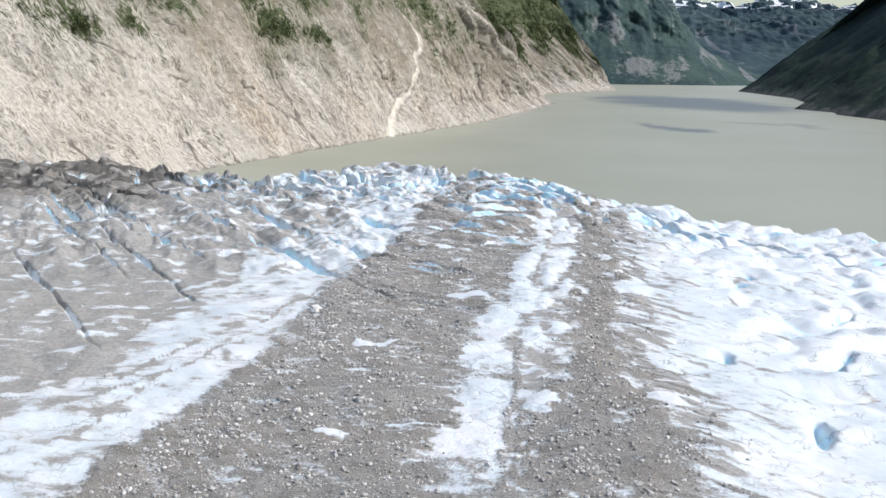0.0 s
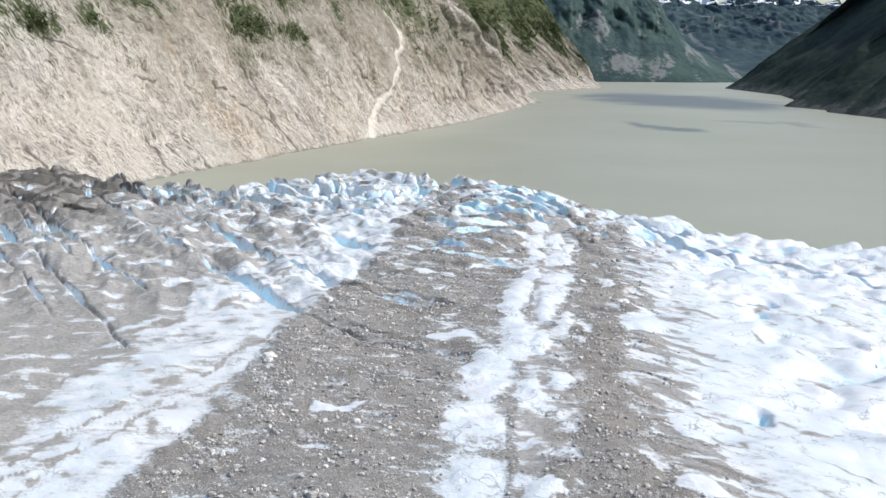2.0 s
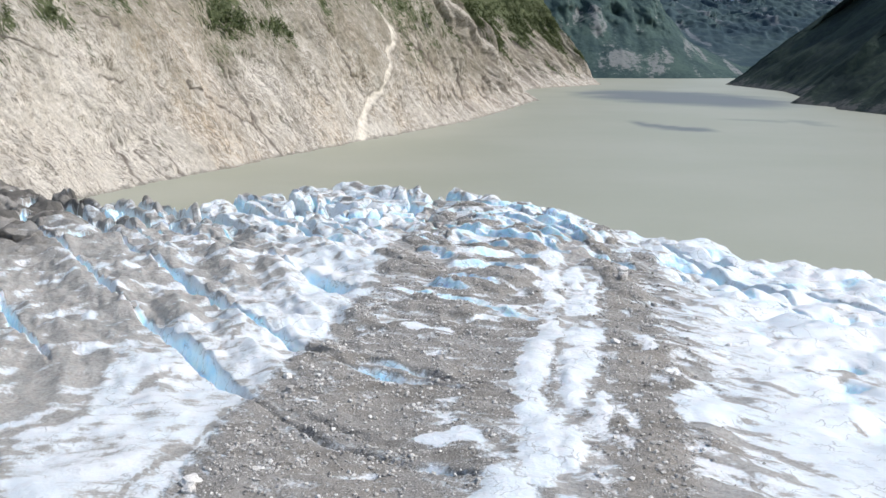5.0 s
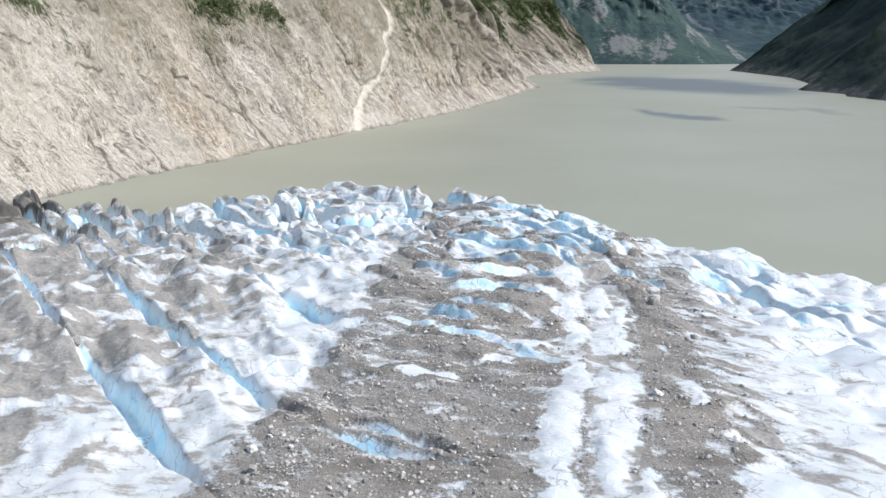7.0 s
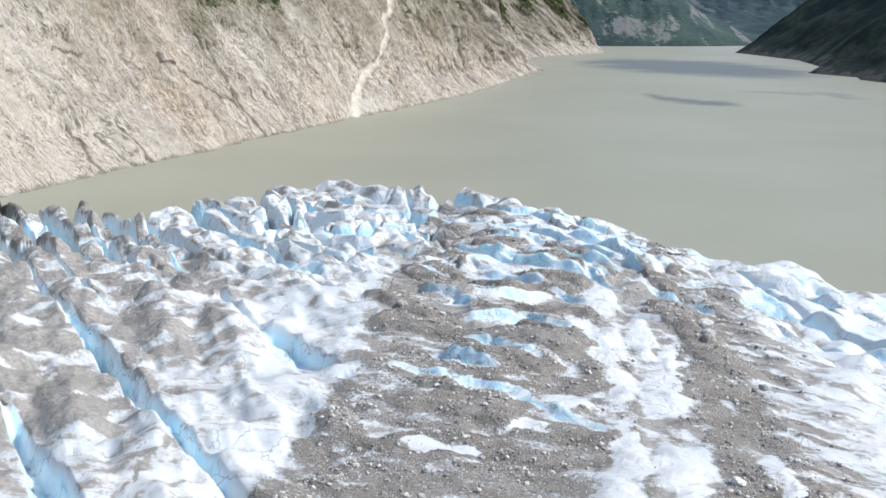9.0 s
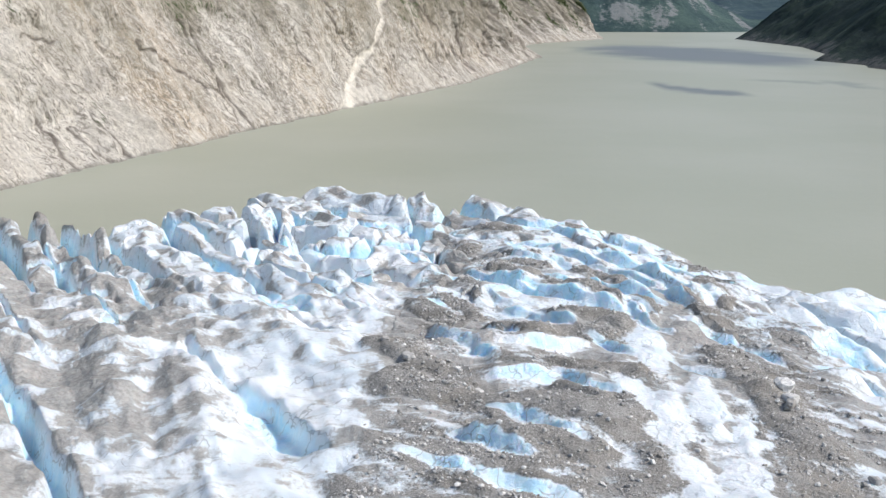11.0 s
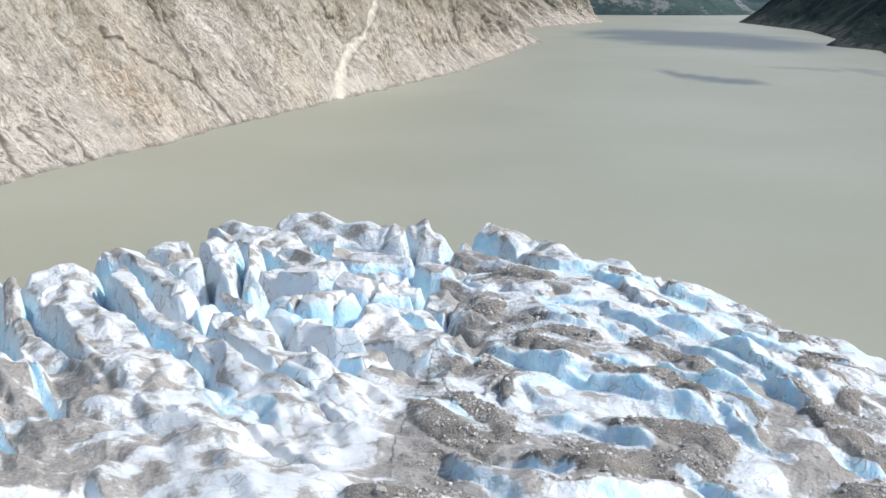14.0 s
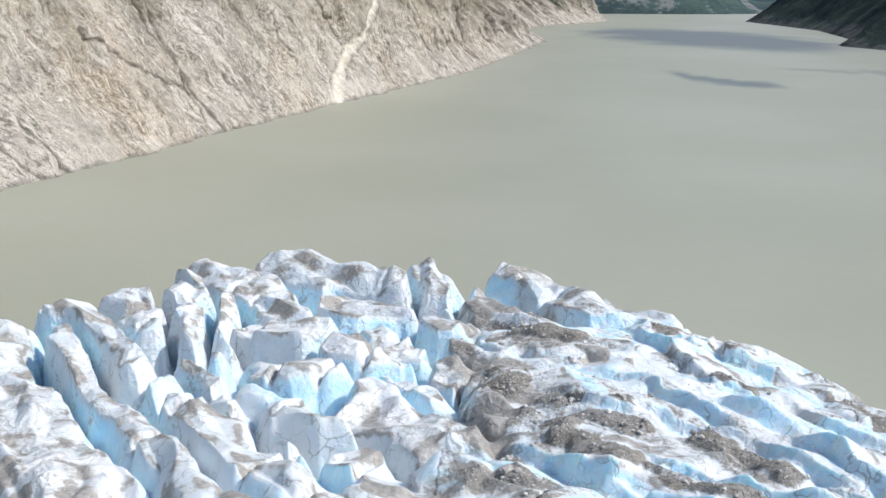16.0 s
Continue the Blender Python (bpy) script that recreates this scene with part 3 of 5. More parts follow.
def glacier_form(x, y):
    """Height, debris, clean broken ice, silt, block number and brokenness at places on the glacier."""
    x, y = np.asarray(x, float), np.asarray(y, float)
    u = y + lie(x)
    k = steep(x)
    across = 1 / np.sqrt(1 + k * k)
    edge = along(FRONT, x) + 1.6 * gnoise(x / 7, y / 7, 9) + 0.5 * gnoise(x / 2.2, y / 2.2, 10)
    ax = np.arange(-160, 161.0)
    slope = np.interp(x, ax, np.clip(np.gradient(along(FRONT, ax)), -1.6, 1.6))
    gap = (edge - y) / np.sqrt(1 + slope ** 2)
    near = 1 - smooth(4, 62 + 34 * smooth(-40, -52, x), gap)                      # how broken the ice is towards the front
    side = smooth(29, 38, x)                           # the smooth white ice
    near_s = near * (1 - 0.6 * side)

    wob = 1.3 * gnoise(x / 14, u / 60, 21) + (0.3 + 0.6 * near) * facet(x / 4.0, y / 4.0, 22) + 0.25 * facet(x / 1.6, y / 1.6, 23)
    uw = u + wob
    zone = smooth(192, 196, y + 1.5 * gnoise(x / 6, y / 6, 16)) * smooth(162, 164.5, uw) * smooth(35, 31, x)

    top = 11.2 - 0.092 * np.clip(x - 14, 0, 44) + 0.012 * np.clip(-x - 20, 0, 60)
    top = top + 0.55 * fbm(x / 22, y / 22, 3, 11) + 0.2 * fbm(x / 4.2, y / 3.2, 4, 12)
    lobes = np.abs(gnoise(x / 13 + 0.45 * gnoise(x / 7, y / 7, 17), y / 9 + 0.3 * gnoise(x / 6, y / 6, 93), 13))
    lobes2 = np.abs(gnoise(x / 4.2, y / 3.0, 14))
    top = top + (0.25 + 0.75 * side) * ((1.9 + 1.3 * side * (1 - near)) * lobes + (0.35 + 0.4 * side) * lobes2 - 0.6 - 0.4 * side) * (0.6 + 0.5 * near)
    top = top + near_s * (0.55 * facet(x / 4.5, y / 4.5, 15) + 0.3 * facet(x / 1.8, y / 1.8, 18)) + (0.10 + 0.14 * smooth(120, 180, y)) * facet(x / 1.5, y / 1.5, 19) * (x < 26) + 0.22 * smooth(110, 170, y) * facet(x / 3.4, y / 2.6, 20) * (x < 30)
    hump = smooth(115, 150, y) * smooth(2, -8, x) * (1 - 0.5 * near)
    top = top + hump * (0.75 * facet(x / 4.2, u / 8, 85) + 0.35 * (0.5 - np.abs(gnoise(x / 2.4, u / 5.0, 86))) + 0.5 * facet(x / 2.0, y / 2.0, 87) + 0.2 * facet(x / 0.9, y / 0.9, 88))
    top = top + side * near ** 2 * (0.45 * facet(x / 3.4, y / 3.4, 165) + 0.4 * facet(x / 1.7, y / 1.7, 166))
    hollow_shade = np.clip(1 - lobes / 0.12, 0, 1) * side      # hollows between the lobes, their shade put into the colour

    # debris bands, before the cracks take them away
    a_l, a_r, a_line = along(MAIN_L, y), along(MAIN_R, y), along(LINE, y)
    b_l, b_r = along(SIDE_L, y), along(SIDE_R, y)
    rag = 1.6 * fbm(x / 5, y / 2.6, 4, 51)
    ghost = fbm(x / 5.5, y / 1.9, 4, 53)
    main = smooth(-1.2, 1.2, x - a_l + 0.35 * rag) * (1 - smooth(-1.5, 3.2, x - a_r + 1.5 * rag))
    bars = fbm(x / 9.0, u / 2.6, 3, 52)
    main = main * (0.66 + 0.4 * smooth(-0.5, 0.4, bars) - smooth(150, 200, y) * 0.5 * smooth(0.3, -0.45, bars))
    caps = smooth(-0.22, 0.12, gnoise(x / 7, u / 5.5, 160) + 0.35 * gnoise(x / 2.5, u / 2, 161))
    main = main * (1 - smooth(145, 175, y) * (1 - np.clip(0.28 + 0.95 * caps, 0, 1.15)))
    main = main * (1 - 0.65 * smooth(0.35, 0.85, ghost)) * (1 - 0.25 * smooth(0.1, 0.5, -ghost))
    line = np.exp(-((x - a_line + 0.5 * gnoise(x / 3, y / 9, 54)) / 0.6) ** 2) * (0.62 + 0.3 * gnoise(x / 3, y / 5, 59)) * smooth(185, 150, y)
    strip = smooth(a_line - 0.5, b_l, x) * (x < b_l) * (0.42 + 0.55 * fbm(x / 2.6, y / 3.2, 4, 55))
    snow = smooth(a_r - 2.5, a_r, x) * (x < a_line) * (0.28 + 0.55 * fbm(x / 3.0, y / 4.5, 4, 60) + 0.15 * smooth(130, 170, y))
    second = smooth(-1.6, 1.0, x - b_l + 0.7 * rag) * (1 - smooth(-2.4, 2.2, x - b_r + 0.9 * rag)) * (0.86 - 0.22 * smooth(140, 190, y))
    second = second * (1 - 0.6 * smooth(0.25, 0.75, fbm(x / 3, y / 5, 4, 58)))
    hair = smooth(8.5, -1, x - b_r) * (x >= b_r - 1) * (0.34 + 0.95 * fbm(x / 5.0, (y + 0.8 * x) / 1.7, 4, 56))
    foot = smooth(100, 72, y) * smooth(-3, 1, x - a_l) * smooth(4, -1, x - b_r) * (0.3 + 0.4 * fbm(x / 6, y / 3, 4, 57))
    debris = np.clip(np.maximum.reduce([main, line, strip, snow, second, hair, foot]), 0, 1)
    thin = smooth(158, 178, y) * (x > a_l - 1) * (x < b_l)
    debris = debris * (1 - 0.42 * thin)
    rx, ry = x + 0.7 * gnoise(x / 2.2, y / 2.2, 170) + 0.3 * gnoise(x / 0.8, y / 0.8, 171), y + 1.0 * gnoise(x / 2.6, y / 2.6, 172) + 0.3 * gnoise(x / 0.8, y / 0.8, 173)
    lump, clear = np.zeros(x.shape), np.zeros(x.shape)
    for cx, cy, ra, rb in CLEAN_NEAR + CLEAN_FAR:
        m = (np.abs(x - cx) < ra + 3) & (np.abs(y - cy) < rb + 3)
        dy = ry[m] - cy
        r = np.hypot((rx[m] - cx - 0.12 * dy) / ra, dy / rb)
        clear[m] = np.maximum(clear[m], 1 - smooth(0.8, 1.12, r))
        lump[m] = np.maximum(lump[m], np.sqrt(np.clip(1.05 - r, 0, 1)))
    debris = debris * (1 - 0.93 * clear)
    heap = np.zeros(x.shape)
    for x0, y0, x1, y1, half in CAPS_NEAR + CAPS_FAR:
        m = (x > min(x0, x1) - half - 2) & (x < max(x0, x1) + half + 2) & (y > min(y0, y1) - half - 2) & (y < max(y0, y1) + half + 2)
        al, pe, size = strike(rx[m], ry[m], x0, y0, x1, y1)
        r = np.hypot(pe, np.maximum(np.maximum(-al, al - size), 0)) / half
        heap[m] = np.maximum(heap[m], 1.12 - r)
    debris = np.maximum(debris, 0.95 * smooth(0.0, 0.4, heap))
    debris = debris * (1 - 0.25 * zone)

    # thin silt, streaked across the crevasses
    p, q = 0.78 * x + 0.62 * y, -0.62 * x + 0.78 * y
    streaks = 0.6 * fbm(p / 9 + 0.5 * gnoise(x / 8, y / 8, 75), q / 2.6 + 0.6 * gnoise(x / 6, y / 6, 76), 4, 62) + 0.55 * fbm(x / 3.5, y / 2.6, 4, 77)
    far_l = smooth(-10, -18, x - a_l + 4 * fbm(x / 14, y / 14, 3, 61))
    crack = smooth(0.78, 0.98, 1 - np.abs(gnoise(p / 7 + 0.4 * gnoise(x / 3, y / 3, 68), q / 4, 67))) * smooth(-0.35, 0.25, gnoise(x / 12, y / 12, 69))
    silt = far_l * (0.82 - 0.26 * smooth(150, 195, y) + 0.85 * streaks) + (x < a_l) * (0.18 + 0.42 * streaks)
    dark_l = smooth(-45, -58, x + 8 * fbm(x / 16, y / 16, 3, 64)) * smooth(172, 200, y)
    silt = silt + 0.6 * dark_l
    debris = np.maximum(debris, dark_l * (1.15 + 0.6 * fbm(x / 5, y / 5, 3, 78)))
    silt = silt + (x > a_l) * (x < b_r + 3) * (0.22 + 0.4 * fbm(x / 4, u / 2.5, 4, 65))
    silt = silt + (x > b_r) * (0.75 * smooth(0.05, 0.8, fbm(u / 2.4, x / 9, 4, 66)) * smooth(-0.3, 0.4, gnoise(x / 14, y / 12, 96)) + 0.22 * smooth(14, 2, x - b_r) * (0.5 + fbm(x / 5, y / 2, 4, 70)) - 0.08)
    silt = silt + 0.3 * smooth(-3, 0, x - a_l) * smooth(12, 7, x - a_l) * smooth(160, 185, y)
    silt = silt + 0.5 * (x > a_line) * (x < b_l) * smooth(-0.4, 0.2, fbm(x / 3, y / 4, 3, 162))
    fringe = smooth(14, 1, x - b_r) * (x > b_r)
    silt = silt + fringe * (0.36 + 0.8 * fbm(x / 6, (y + 0.8 * x) / 1.5, 4, 163))
    mottle = fbm(x / 2.2, y / 1.6, 4, 79)
    silt = silt + 0.3 * crack * (debris < 0.4) + (x < b_r) * (0.10 + 0.30 * mottle + 0.22 * fbm(x / 9, y / 6, 3, 80)) + 0.06 * mottle * (x >= b_r)
    # grey shade and dark outlines of the lobe hollows, coloured through the silt
    silt = silt + 0.8 * smooth(0.35, 0.95, hollow_shade) * smooth(-0.25, 0.25, gnoise(x / 9, y / 9, 94))
    silt = silt * (1 - 0.85 * clear) - 0.25 * clear + 0.26 * thin
    for n, seam_line in enumerate(SEAMS):
        pts = np.array(seam_line, float)
        m = (x > pts[:, 0].min() - 3) & (x < pts[:, 0].max() + 3) & (y > pts[:, 1].min() - 3) & (y < pts[:, 1].max() + 3)
        if not m.any():
            continue
        px, py = x[m] + 0.45 * gnoise(x[m] / 1.6, y[m] / 1.6, 150), y[m] + 0.45 * gnoise(x[m] / 1.6, y[m] / 1.6, 151)
        off = np.full(px.shape, 9.0)
        for (ax0, ay0), (bx0, by0) in zip(pts[:-1], pts[1:]):
            t = np.clip(((px - ax0) * (bx0 - ax0) + (py - ay0) * (by0 - ay0)) / ((bx0 - ax0) ** 2 + (by0 - ay0) ** 2), 0, 1)
            off = np.minimum(off, np.hypot(px - ax0 - t * (bx0 - ax0), py - ay0 - t * (by0 - ay0)))
        silt[m] = silt[m] + (0.75 + 0.5 * gnoise(px / 2, py / 2, 152)) * np.exp(-(off / 0.2) ** 2) + 0.08 * np.exp(-(off / 0.8) ** 2)
    silt = silt + 0.2 * near_s * smooth(-0.1, 0.4, fbm(x / 4, y / 4, 3, 74))

    # cracks
    cut, fresh, shoulder, inner = np.zeros(x.shape), np.zeros(x.shape), np.zeros(x.shape), np.zeros(x.shape)
    first = len(CREVASSES + CREVASSES_FRONT)
    clean = smooth(-0.35, 0.35, gnoise(x / 9, y / 9, 24))
    for n, (level, x0, x1, half, depth) in enumerate(CREVASSES + CREVASSES_FRONT + CREVASSES_MORAINE):
        m = (np.abs(uw - level) < 12) & (x > x0) & (x < x1)
        if not m.any():
            continue
        xm = x[m]
        taper = np.sqrt(np.clip(np.minimum((xm - x0) / 9, (x1 - xm) / 6), 0, 1))
        var = 0.72 + 0.95 * gnoise(xm / 9, np.full(xm.shape, n * 7.3), 81)
        on_main = smooth(a_l[m] - 1, a_l[m] + 1, xm) * smooth(b_r[m] + 6, b_r[m], xm)
        w = half * (1.2 if n >= first else 1.0) * taper * np.clip(var, 0.06, 1.7) * (0.5 + 0.5 * near[m])
        dist = np.abs(uw[m] - level) * across[m]
        deep = depth * np.clip(w / half, 0, 1.2) ** 0.7 * (0.34 + 0.7 * near[m]) * (1 - 0.2 * on_main)
        wall = 0.2 + 0.09 * deep + (0.75 if n >= first else 0.0)
        s = 1 - smooth(w - wall, w + wall * 0.9, dist)
        lip = (1.5 if n < first else 0.7) * np.exp(-(dist / (w + 1.5)) ** 2) * (0.15 + 0.85 * near_s[m]) * smooth(0.15, 0.5, w)
        shoulder[m] = np.maximum(shoulder[m], np.exp(-(dist / (w + 1.0)) ** 2) * smooth(0.15, 0.5, w))
        cut[m] = np.maximum(cut[m], deep * s + lip)
        inner[m] = np.maximum(inner[m], smooth(0.01, 0.14, s) * smooth(0.3, 1.0, deep))
        fresh[m] = np.maximum(fresh[m], smooth(0.04, 0.4, s) * smooth(0.4, 1.5, deep) * ((0.8 if n >= first else 0.55) + (0.2 if n >= first else 0.45) * clean[m]))
    silt = silt * (1 - 0.6 * shoulder * smooth(-0.3, 0.3, gnoise(x / 4, y / 4, 28))) * (1 - 0.9 * inner * (0.6 + 0.4 * clean))
    band = np.searchsorted(CUT_LEVELS, uw)
    xs = (x - 0.43 * (uw - 150) + 0.9 * facet(x / 4, y / 4, 27) + 2.6 * gnoise(x / 9, y / 9, 97)) / 4.1 + 0.37 * band
    cell = np.floor(xs)
    part_way = smooth(0.42, 0.58, xs - cell)
    broken = smooth(0.45 - 0.25 * smooth(-30, -45, x), 0.8 - 0.2 * smooth(-30, -45, x), near) * smooth(-10, -18, x) * (1 - zone)
    last = len(CUT_LEVELS) - 1
    broken = broken * smooth(0.2, 2.0, np.minimum(np.abs(uw - CUT_LEVELS[np.clip(band - 1, 0, last)]), np.abs(uw - CUT_LEVELS[np.clip(band, 0, last)])))
    notch = np.clip(1.1 - np.abs(xs - cell - 0.5) * 4.1 * 2 / (0.5 + 0.8 * lattice(cell, band, 98)), 0, 1) * broken * (lattice(cell, band, 29) > 0.4)
    cut = np.maximum(cut, 2.2 * notch)
    fresh = np.maximum(fresh, smooth(0.1, 0.5, notch) * (0.4 + 0.6 * clean))
    jut = broken * (1.0 * (lattice(cell, band, 99) - 0.5) * (xs - cell - 0.5) * smooth(0.5, 0.3, np.abs(xs - cell - 0.5)) + 1.2 * (lattice(cell, band, 30) * (1 - part_way) + lattice(cell + 1, band, 30) * part_way - 0.5) + 0.6 * facet(x / 3.4, y / 3.4, 32) + 0.25 * facet(x / 1.2, y / 1.2, 31))
    for hx, hy, ra, rb, turn, deep in HOLLOWS:
        c, s = math.cos(radians(turn)), math.sin(radians(turn))
        dx, dy = x - hx + 0.5 * gnoise(x / 1.5, y / 1.5, 25), y - hy + 0.5 * gnoise(x / 1.5, y / 1.5, 26)
        r = np.sqrt(((c * dx + s * dy) / ra) ** 2 + ((-s * dx + c * dy) / rb) ** 2)
        f = 1 - smooth(0.45, 1.15, r)
        cut = np.maximum(cut, deep * f)
        fresh = np.maximum(fresh, 0.85 * smooth(0.05, 0.6, f))
    z = top + jut - cut + 0.12 * debris + 0.3 * lump + 0.55 * smooth(0.0, 0.9, heap)
    sway = 0.55 * facet(x / 2.6, y / 2.6, 174) + 0.22 * facet(x / 1.0, y / 1.0, 175)
    for n, (x0, y0, x1, y1, high) in enumerate(STEPS_NEAR + STEPS_FAR):
        m = (x > min(x0, x1) - 9) & (x < max(x0, x1) + 9) & (y > min(y0, y1) - 9) & (y < max(y0, y1) + 9)
        al, pe, size = strike(x[m], y[m], x0, y0, x1, y1)
        pe = pe + sway[m] + 0.5 * np.sin(3.1 * al / size + n)
        taper = smooth(-2.2, 1.8, al) * smooth(size + 2.2, size - 1.8, al) * np.clip(0.8 + 0.5 * gnoise(al / 2.6, np.full(al.shape, n * 2.3), 178), 0.2, 1.2)
        up = smooth(-0.25 - 0.12 * high, 0.25, pe)
        z[m] = z[m] + 0.85 * taper * high * (0.62 * up * np.exp(-np.clip(pe, 0, None) / 4.2) - 0.3 * (1 - up) * np.exp(np.clip(pe, None, 0) / 1.8))
        face = taper * smooth(-0.7 - 0.2 * high, -0.4, pe) * smooth(0.4, 0.1, pe)
        fresh[m] = np.maximum(fresh[m], np.maximum(face, 0.3 * taper * smooth(-2.6, -1.0, pe) * smooth(0.3, -0.2, pe)))

    # blocks of the front: loaves of ice side by side over a broken floor
    wx = x + 0.85 * facet(x / 3.4, y / 3.4, 33) + 0.16 * facet(x / 1.3, y / 1.3, 34)
    wy = y + 0.85 * facet(x / 3.4, y / 3.4, 35) + 0.16 * facet(x / 1.3, y / 1.3, 36)
    floor = 7.2 + 1.0 * facet(x / 2.4, y / 2.4, 37) + 0.4 * facet(x / 1.1, y / 1.1, 43) + 0.5 * gnoise(x / 8, y / 8, 46)
    floor = floor + 1.2 * smooth(-1, 6, x)
    forth = smooth(199, 214, y + 2.0 * gnoise(x / 5, y / 5, 42)) * (1 - 0.85 * smooth(0, 5, x + 1.5 * gnoise(x / 5, y / 5, 176)) * smooth(238, 229, y))
    floor = np.minimum(z, z * (1 - forth) + floor * forth)
    block, inside, rival, crown = np.full(x.shape, -1), np.full(x.shape, 30.0), np.full(x.shape, 30.0), floor.copy()
    bed_stones = debris * (1 - 0.7 * forth)
    stony, bluish, grey = bed_stones.copy(), fresh * (1 - forth) + 0.65 * forth * smooth(0.5, 0.2, debris), silt * (1 - forth)
    for n, (x0, y0, x1, y1, half, high, share) in enumerate(SERACS_LEFT + SERACS_MIDDLE + SERACS_MORAINE + SERACS_RIGHT):
        m = (x > min(x0, x1) - 6) & (x < max(x0, x1) + 14) & (y > min(y0, y1) - 14) & (y < max(y0, y1) + 6)
        if not m.any():
            continue
        if y1 < 209:                                   # runs on into the unbroken ice
            x1, y1 = x1 + 0.45 * (x1 - x0), y1 + 0.45 * (y1 - y0)
        ex, ey = x1 - x0, y1 - y0
        size = math.hypot(ex, ey)
        al = ((wx[m] - x0) * ex + (wy[m] - y0) * ey) / size
        pe = ((wx[m] - x0) * -ey + (wy[m] - y0) * ex) / size
        over = np.maximum(np.maximum(-al, al - size), 0)
        wide = half * (0.78 if share > 0.3 else 0.88) * (1 + 0.15 * gnoise(al / 4, np.full(al.shape, n * 3.1), 38)) + 0.25
        d = (np.abs(pe / wide) ** 6 + (over / wide) ** 6) ** (1 / 6) * wide
        cell = np.floor(al / 4.2)
        notch_at = (cell + 0.5 + 0.6 * (lattice(cell, np.full(al.shape, n), 48) - 0.5)) * 4.2
        notch = np.clip(1 - np.abs(al - notch_at + 0.25 * pe) / 0.5, 0, 1) * (2.4 if size > 9 else 5.0) * np.clip(lattice(cell, np.full(al.shape, n), 49) - 0.5, 0, 1)
        part_way = smooth(0.42, 0.58, al / 4.2 - cell)
        step = (0.6 if size > 9 else 1.2) * (lattice(cell, np.full(al.shape, n), 44) * (1 - part_way) + lattice(cell + 1, np.full(al.shape, n), 44) * part_way - 0.5)
        apex = pe - 0.35 * half * (1 if n % 2 else -1) - 0.5 * gnoise(al / 3, np.full(al.shape, n * 1.7), 89)
        roof = 0.26 * np.abs(apex)
        crest = high + 0.9 + 0.95 * facet(al / 4.6, pe / 3.4 + n * 5, 39) + 0.42 * facet(al / 1.9 + n, pe / 1.6, 40) + step - notch - roof
        reach = d - wide
        old = inside[m]
        better = reach < old
        rival[m] = np.where(better, old, np.minimum(rival[m], reach))
        ids = np.flatnonzero(m.ravel())[better.ravel()]
        inside.ravel()[ids], crown.ravel()[ids], block.ravel()[ids] = reach[better], crest[better], n
        stony.ravel()[ids] = (np.maximum(share, 0.8 * debris[m]) * (0.62 + 0.7 * fbm(al / 5, pe / 1.2 + n, 3, 45)))[better]
        grey.ravel()[ids] = (0.30 + 0.8 * fbm(al / 3.6, pe / 2.0 + n, 3, 47) + 0.4 * np.exp(-(apex / 0.28) ** 2) * smooth(-0.4, 0.3, gnoise(al / 1.5, pe + n, 50)))[better]
    # blocks stand against one another, parted by narrow clefts
    deep = np.clip(0.8 + 0.6 * gnoise(x / 6, y / 6, 181), 0.35, 1.0)
    top_in = np.minimum(1.1 - inside, (rival - inside - 1.7) / 2)
    s = np.minimum(np.clip((2.5 - inside) / 1.4, 0, 1), np.clip((rival - inside - 0.2) / 1.5, 0, 1))
    rise = 0.75 * s + 0.25 * np.sin(1.5708 * s)
    h = floor + (crown - floor) * (1 - (1 - rise) * (1 - (1 - deep) * smooth(1.2, 0.0, inside)))
    best = np.maximum(floor, h)
    on = s > 0
    flat = smooth(0.9, 1.0, s)
    line = np.exp(-((top_in - 0.15) / 0.13) ** 2) * smooth(-0.2, 0.3, gnoise(x / 1.8, y / 1.8, 177))
    own = smooth(0.5, 0.9, s) * smooth(0.0, 0.5, crown - floor)
    stony = np.where(on, stony * own + bed_stones * (1 - own) * smooth(1.0, 0.3, crown - floor), bed_stones)
    grey = np.where(on, flat * grey + 0.55 * line, grey * (1 - forth))
    bluish = np.where(on, (1 - smooth(0.80, 0.99, s)) * (0.25 + 0.65 * clean), bluish)
    block = np.where(on & (crown > floor + 0.3), block, -1)
    z = z * (1 - zone) + best * zone
    fresh = fresh * (1 - zone) + bluish * zone
    silt = silt * (1 - zone) + grey * zone
    debris = np.maximum(debris * (1 - zone), np.clip(1.15 * stony, 0, 1) * zone)

    # the calving front
    fall = smooth(0.7, -1.5, gap)
    z = z * (1 - fall) + (-4.0) * fall - 0.2 * np.exp(-np.clip(gap, 0, None) / 2.0)
    fresh = np.maximum(fresh, smooth(0.1, 0.4, fall) * 0.8)
    pool = smooth(0.25, 0.75, gnoise(x / 6, y / 4, 91) + 0.3 * gnoise(x / 2, y / 2, 92)) * (0.3 * side * (0.5 + 2.2 * near) + 0.5 * near_s)
    # blue shade of the lobe hollows, coloured as clean ice
    fresh = np.clip(np.maximum(np.maximum(fresh, pool), 0.7 * hollow_shade * smooth(0.3, -0.2, gnoise(x / 9, y / 9, 94))), 0, 1)
    fresh = fresh * (1 - 0.75 * dark_l * smooth(-0.5, 0.1, gnoise(x / 5, y / 5, 164)))
    debris = debris * (1 - smooth(0.1, 0.45, fresh))
    silt = np.clip(silt, 0, 1.2) * (1 - 0.85 * smooth(0.1, 0.5, fresh))
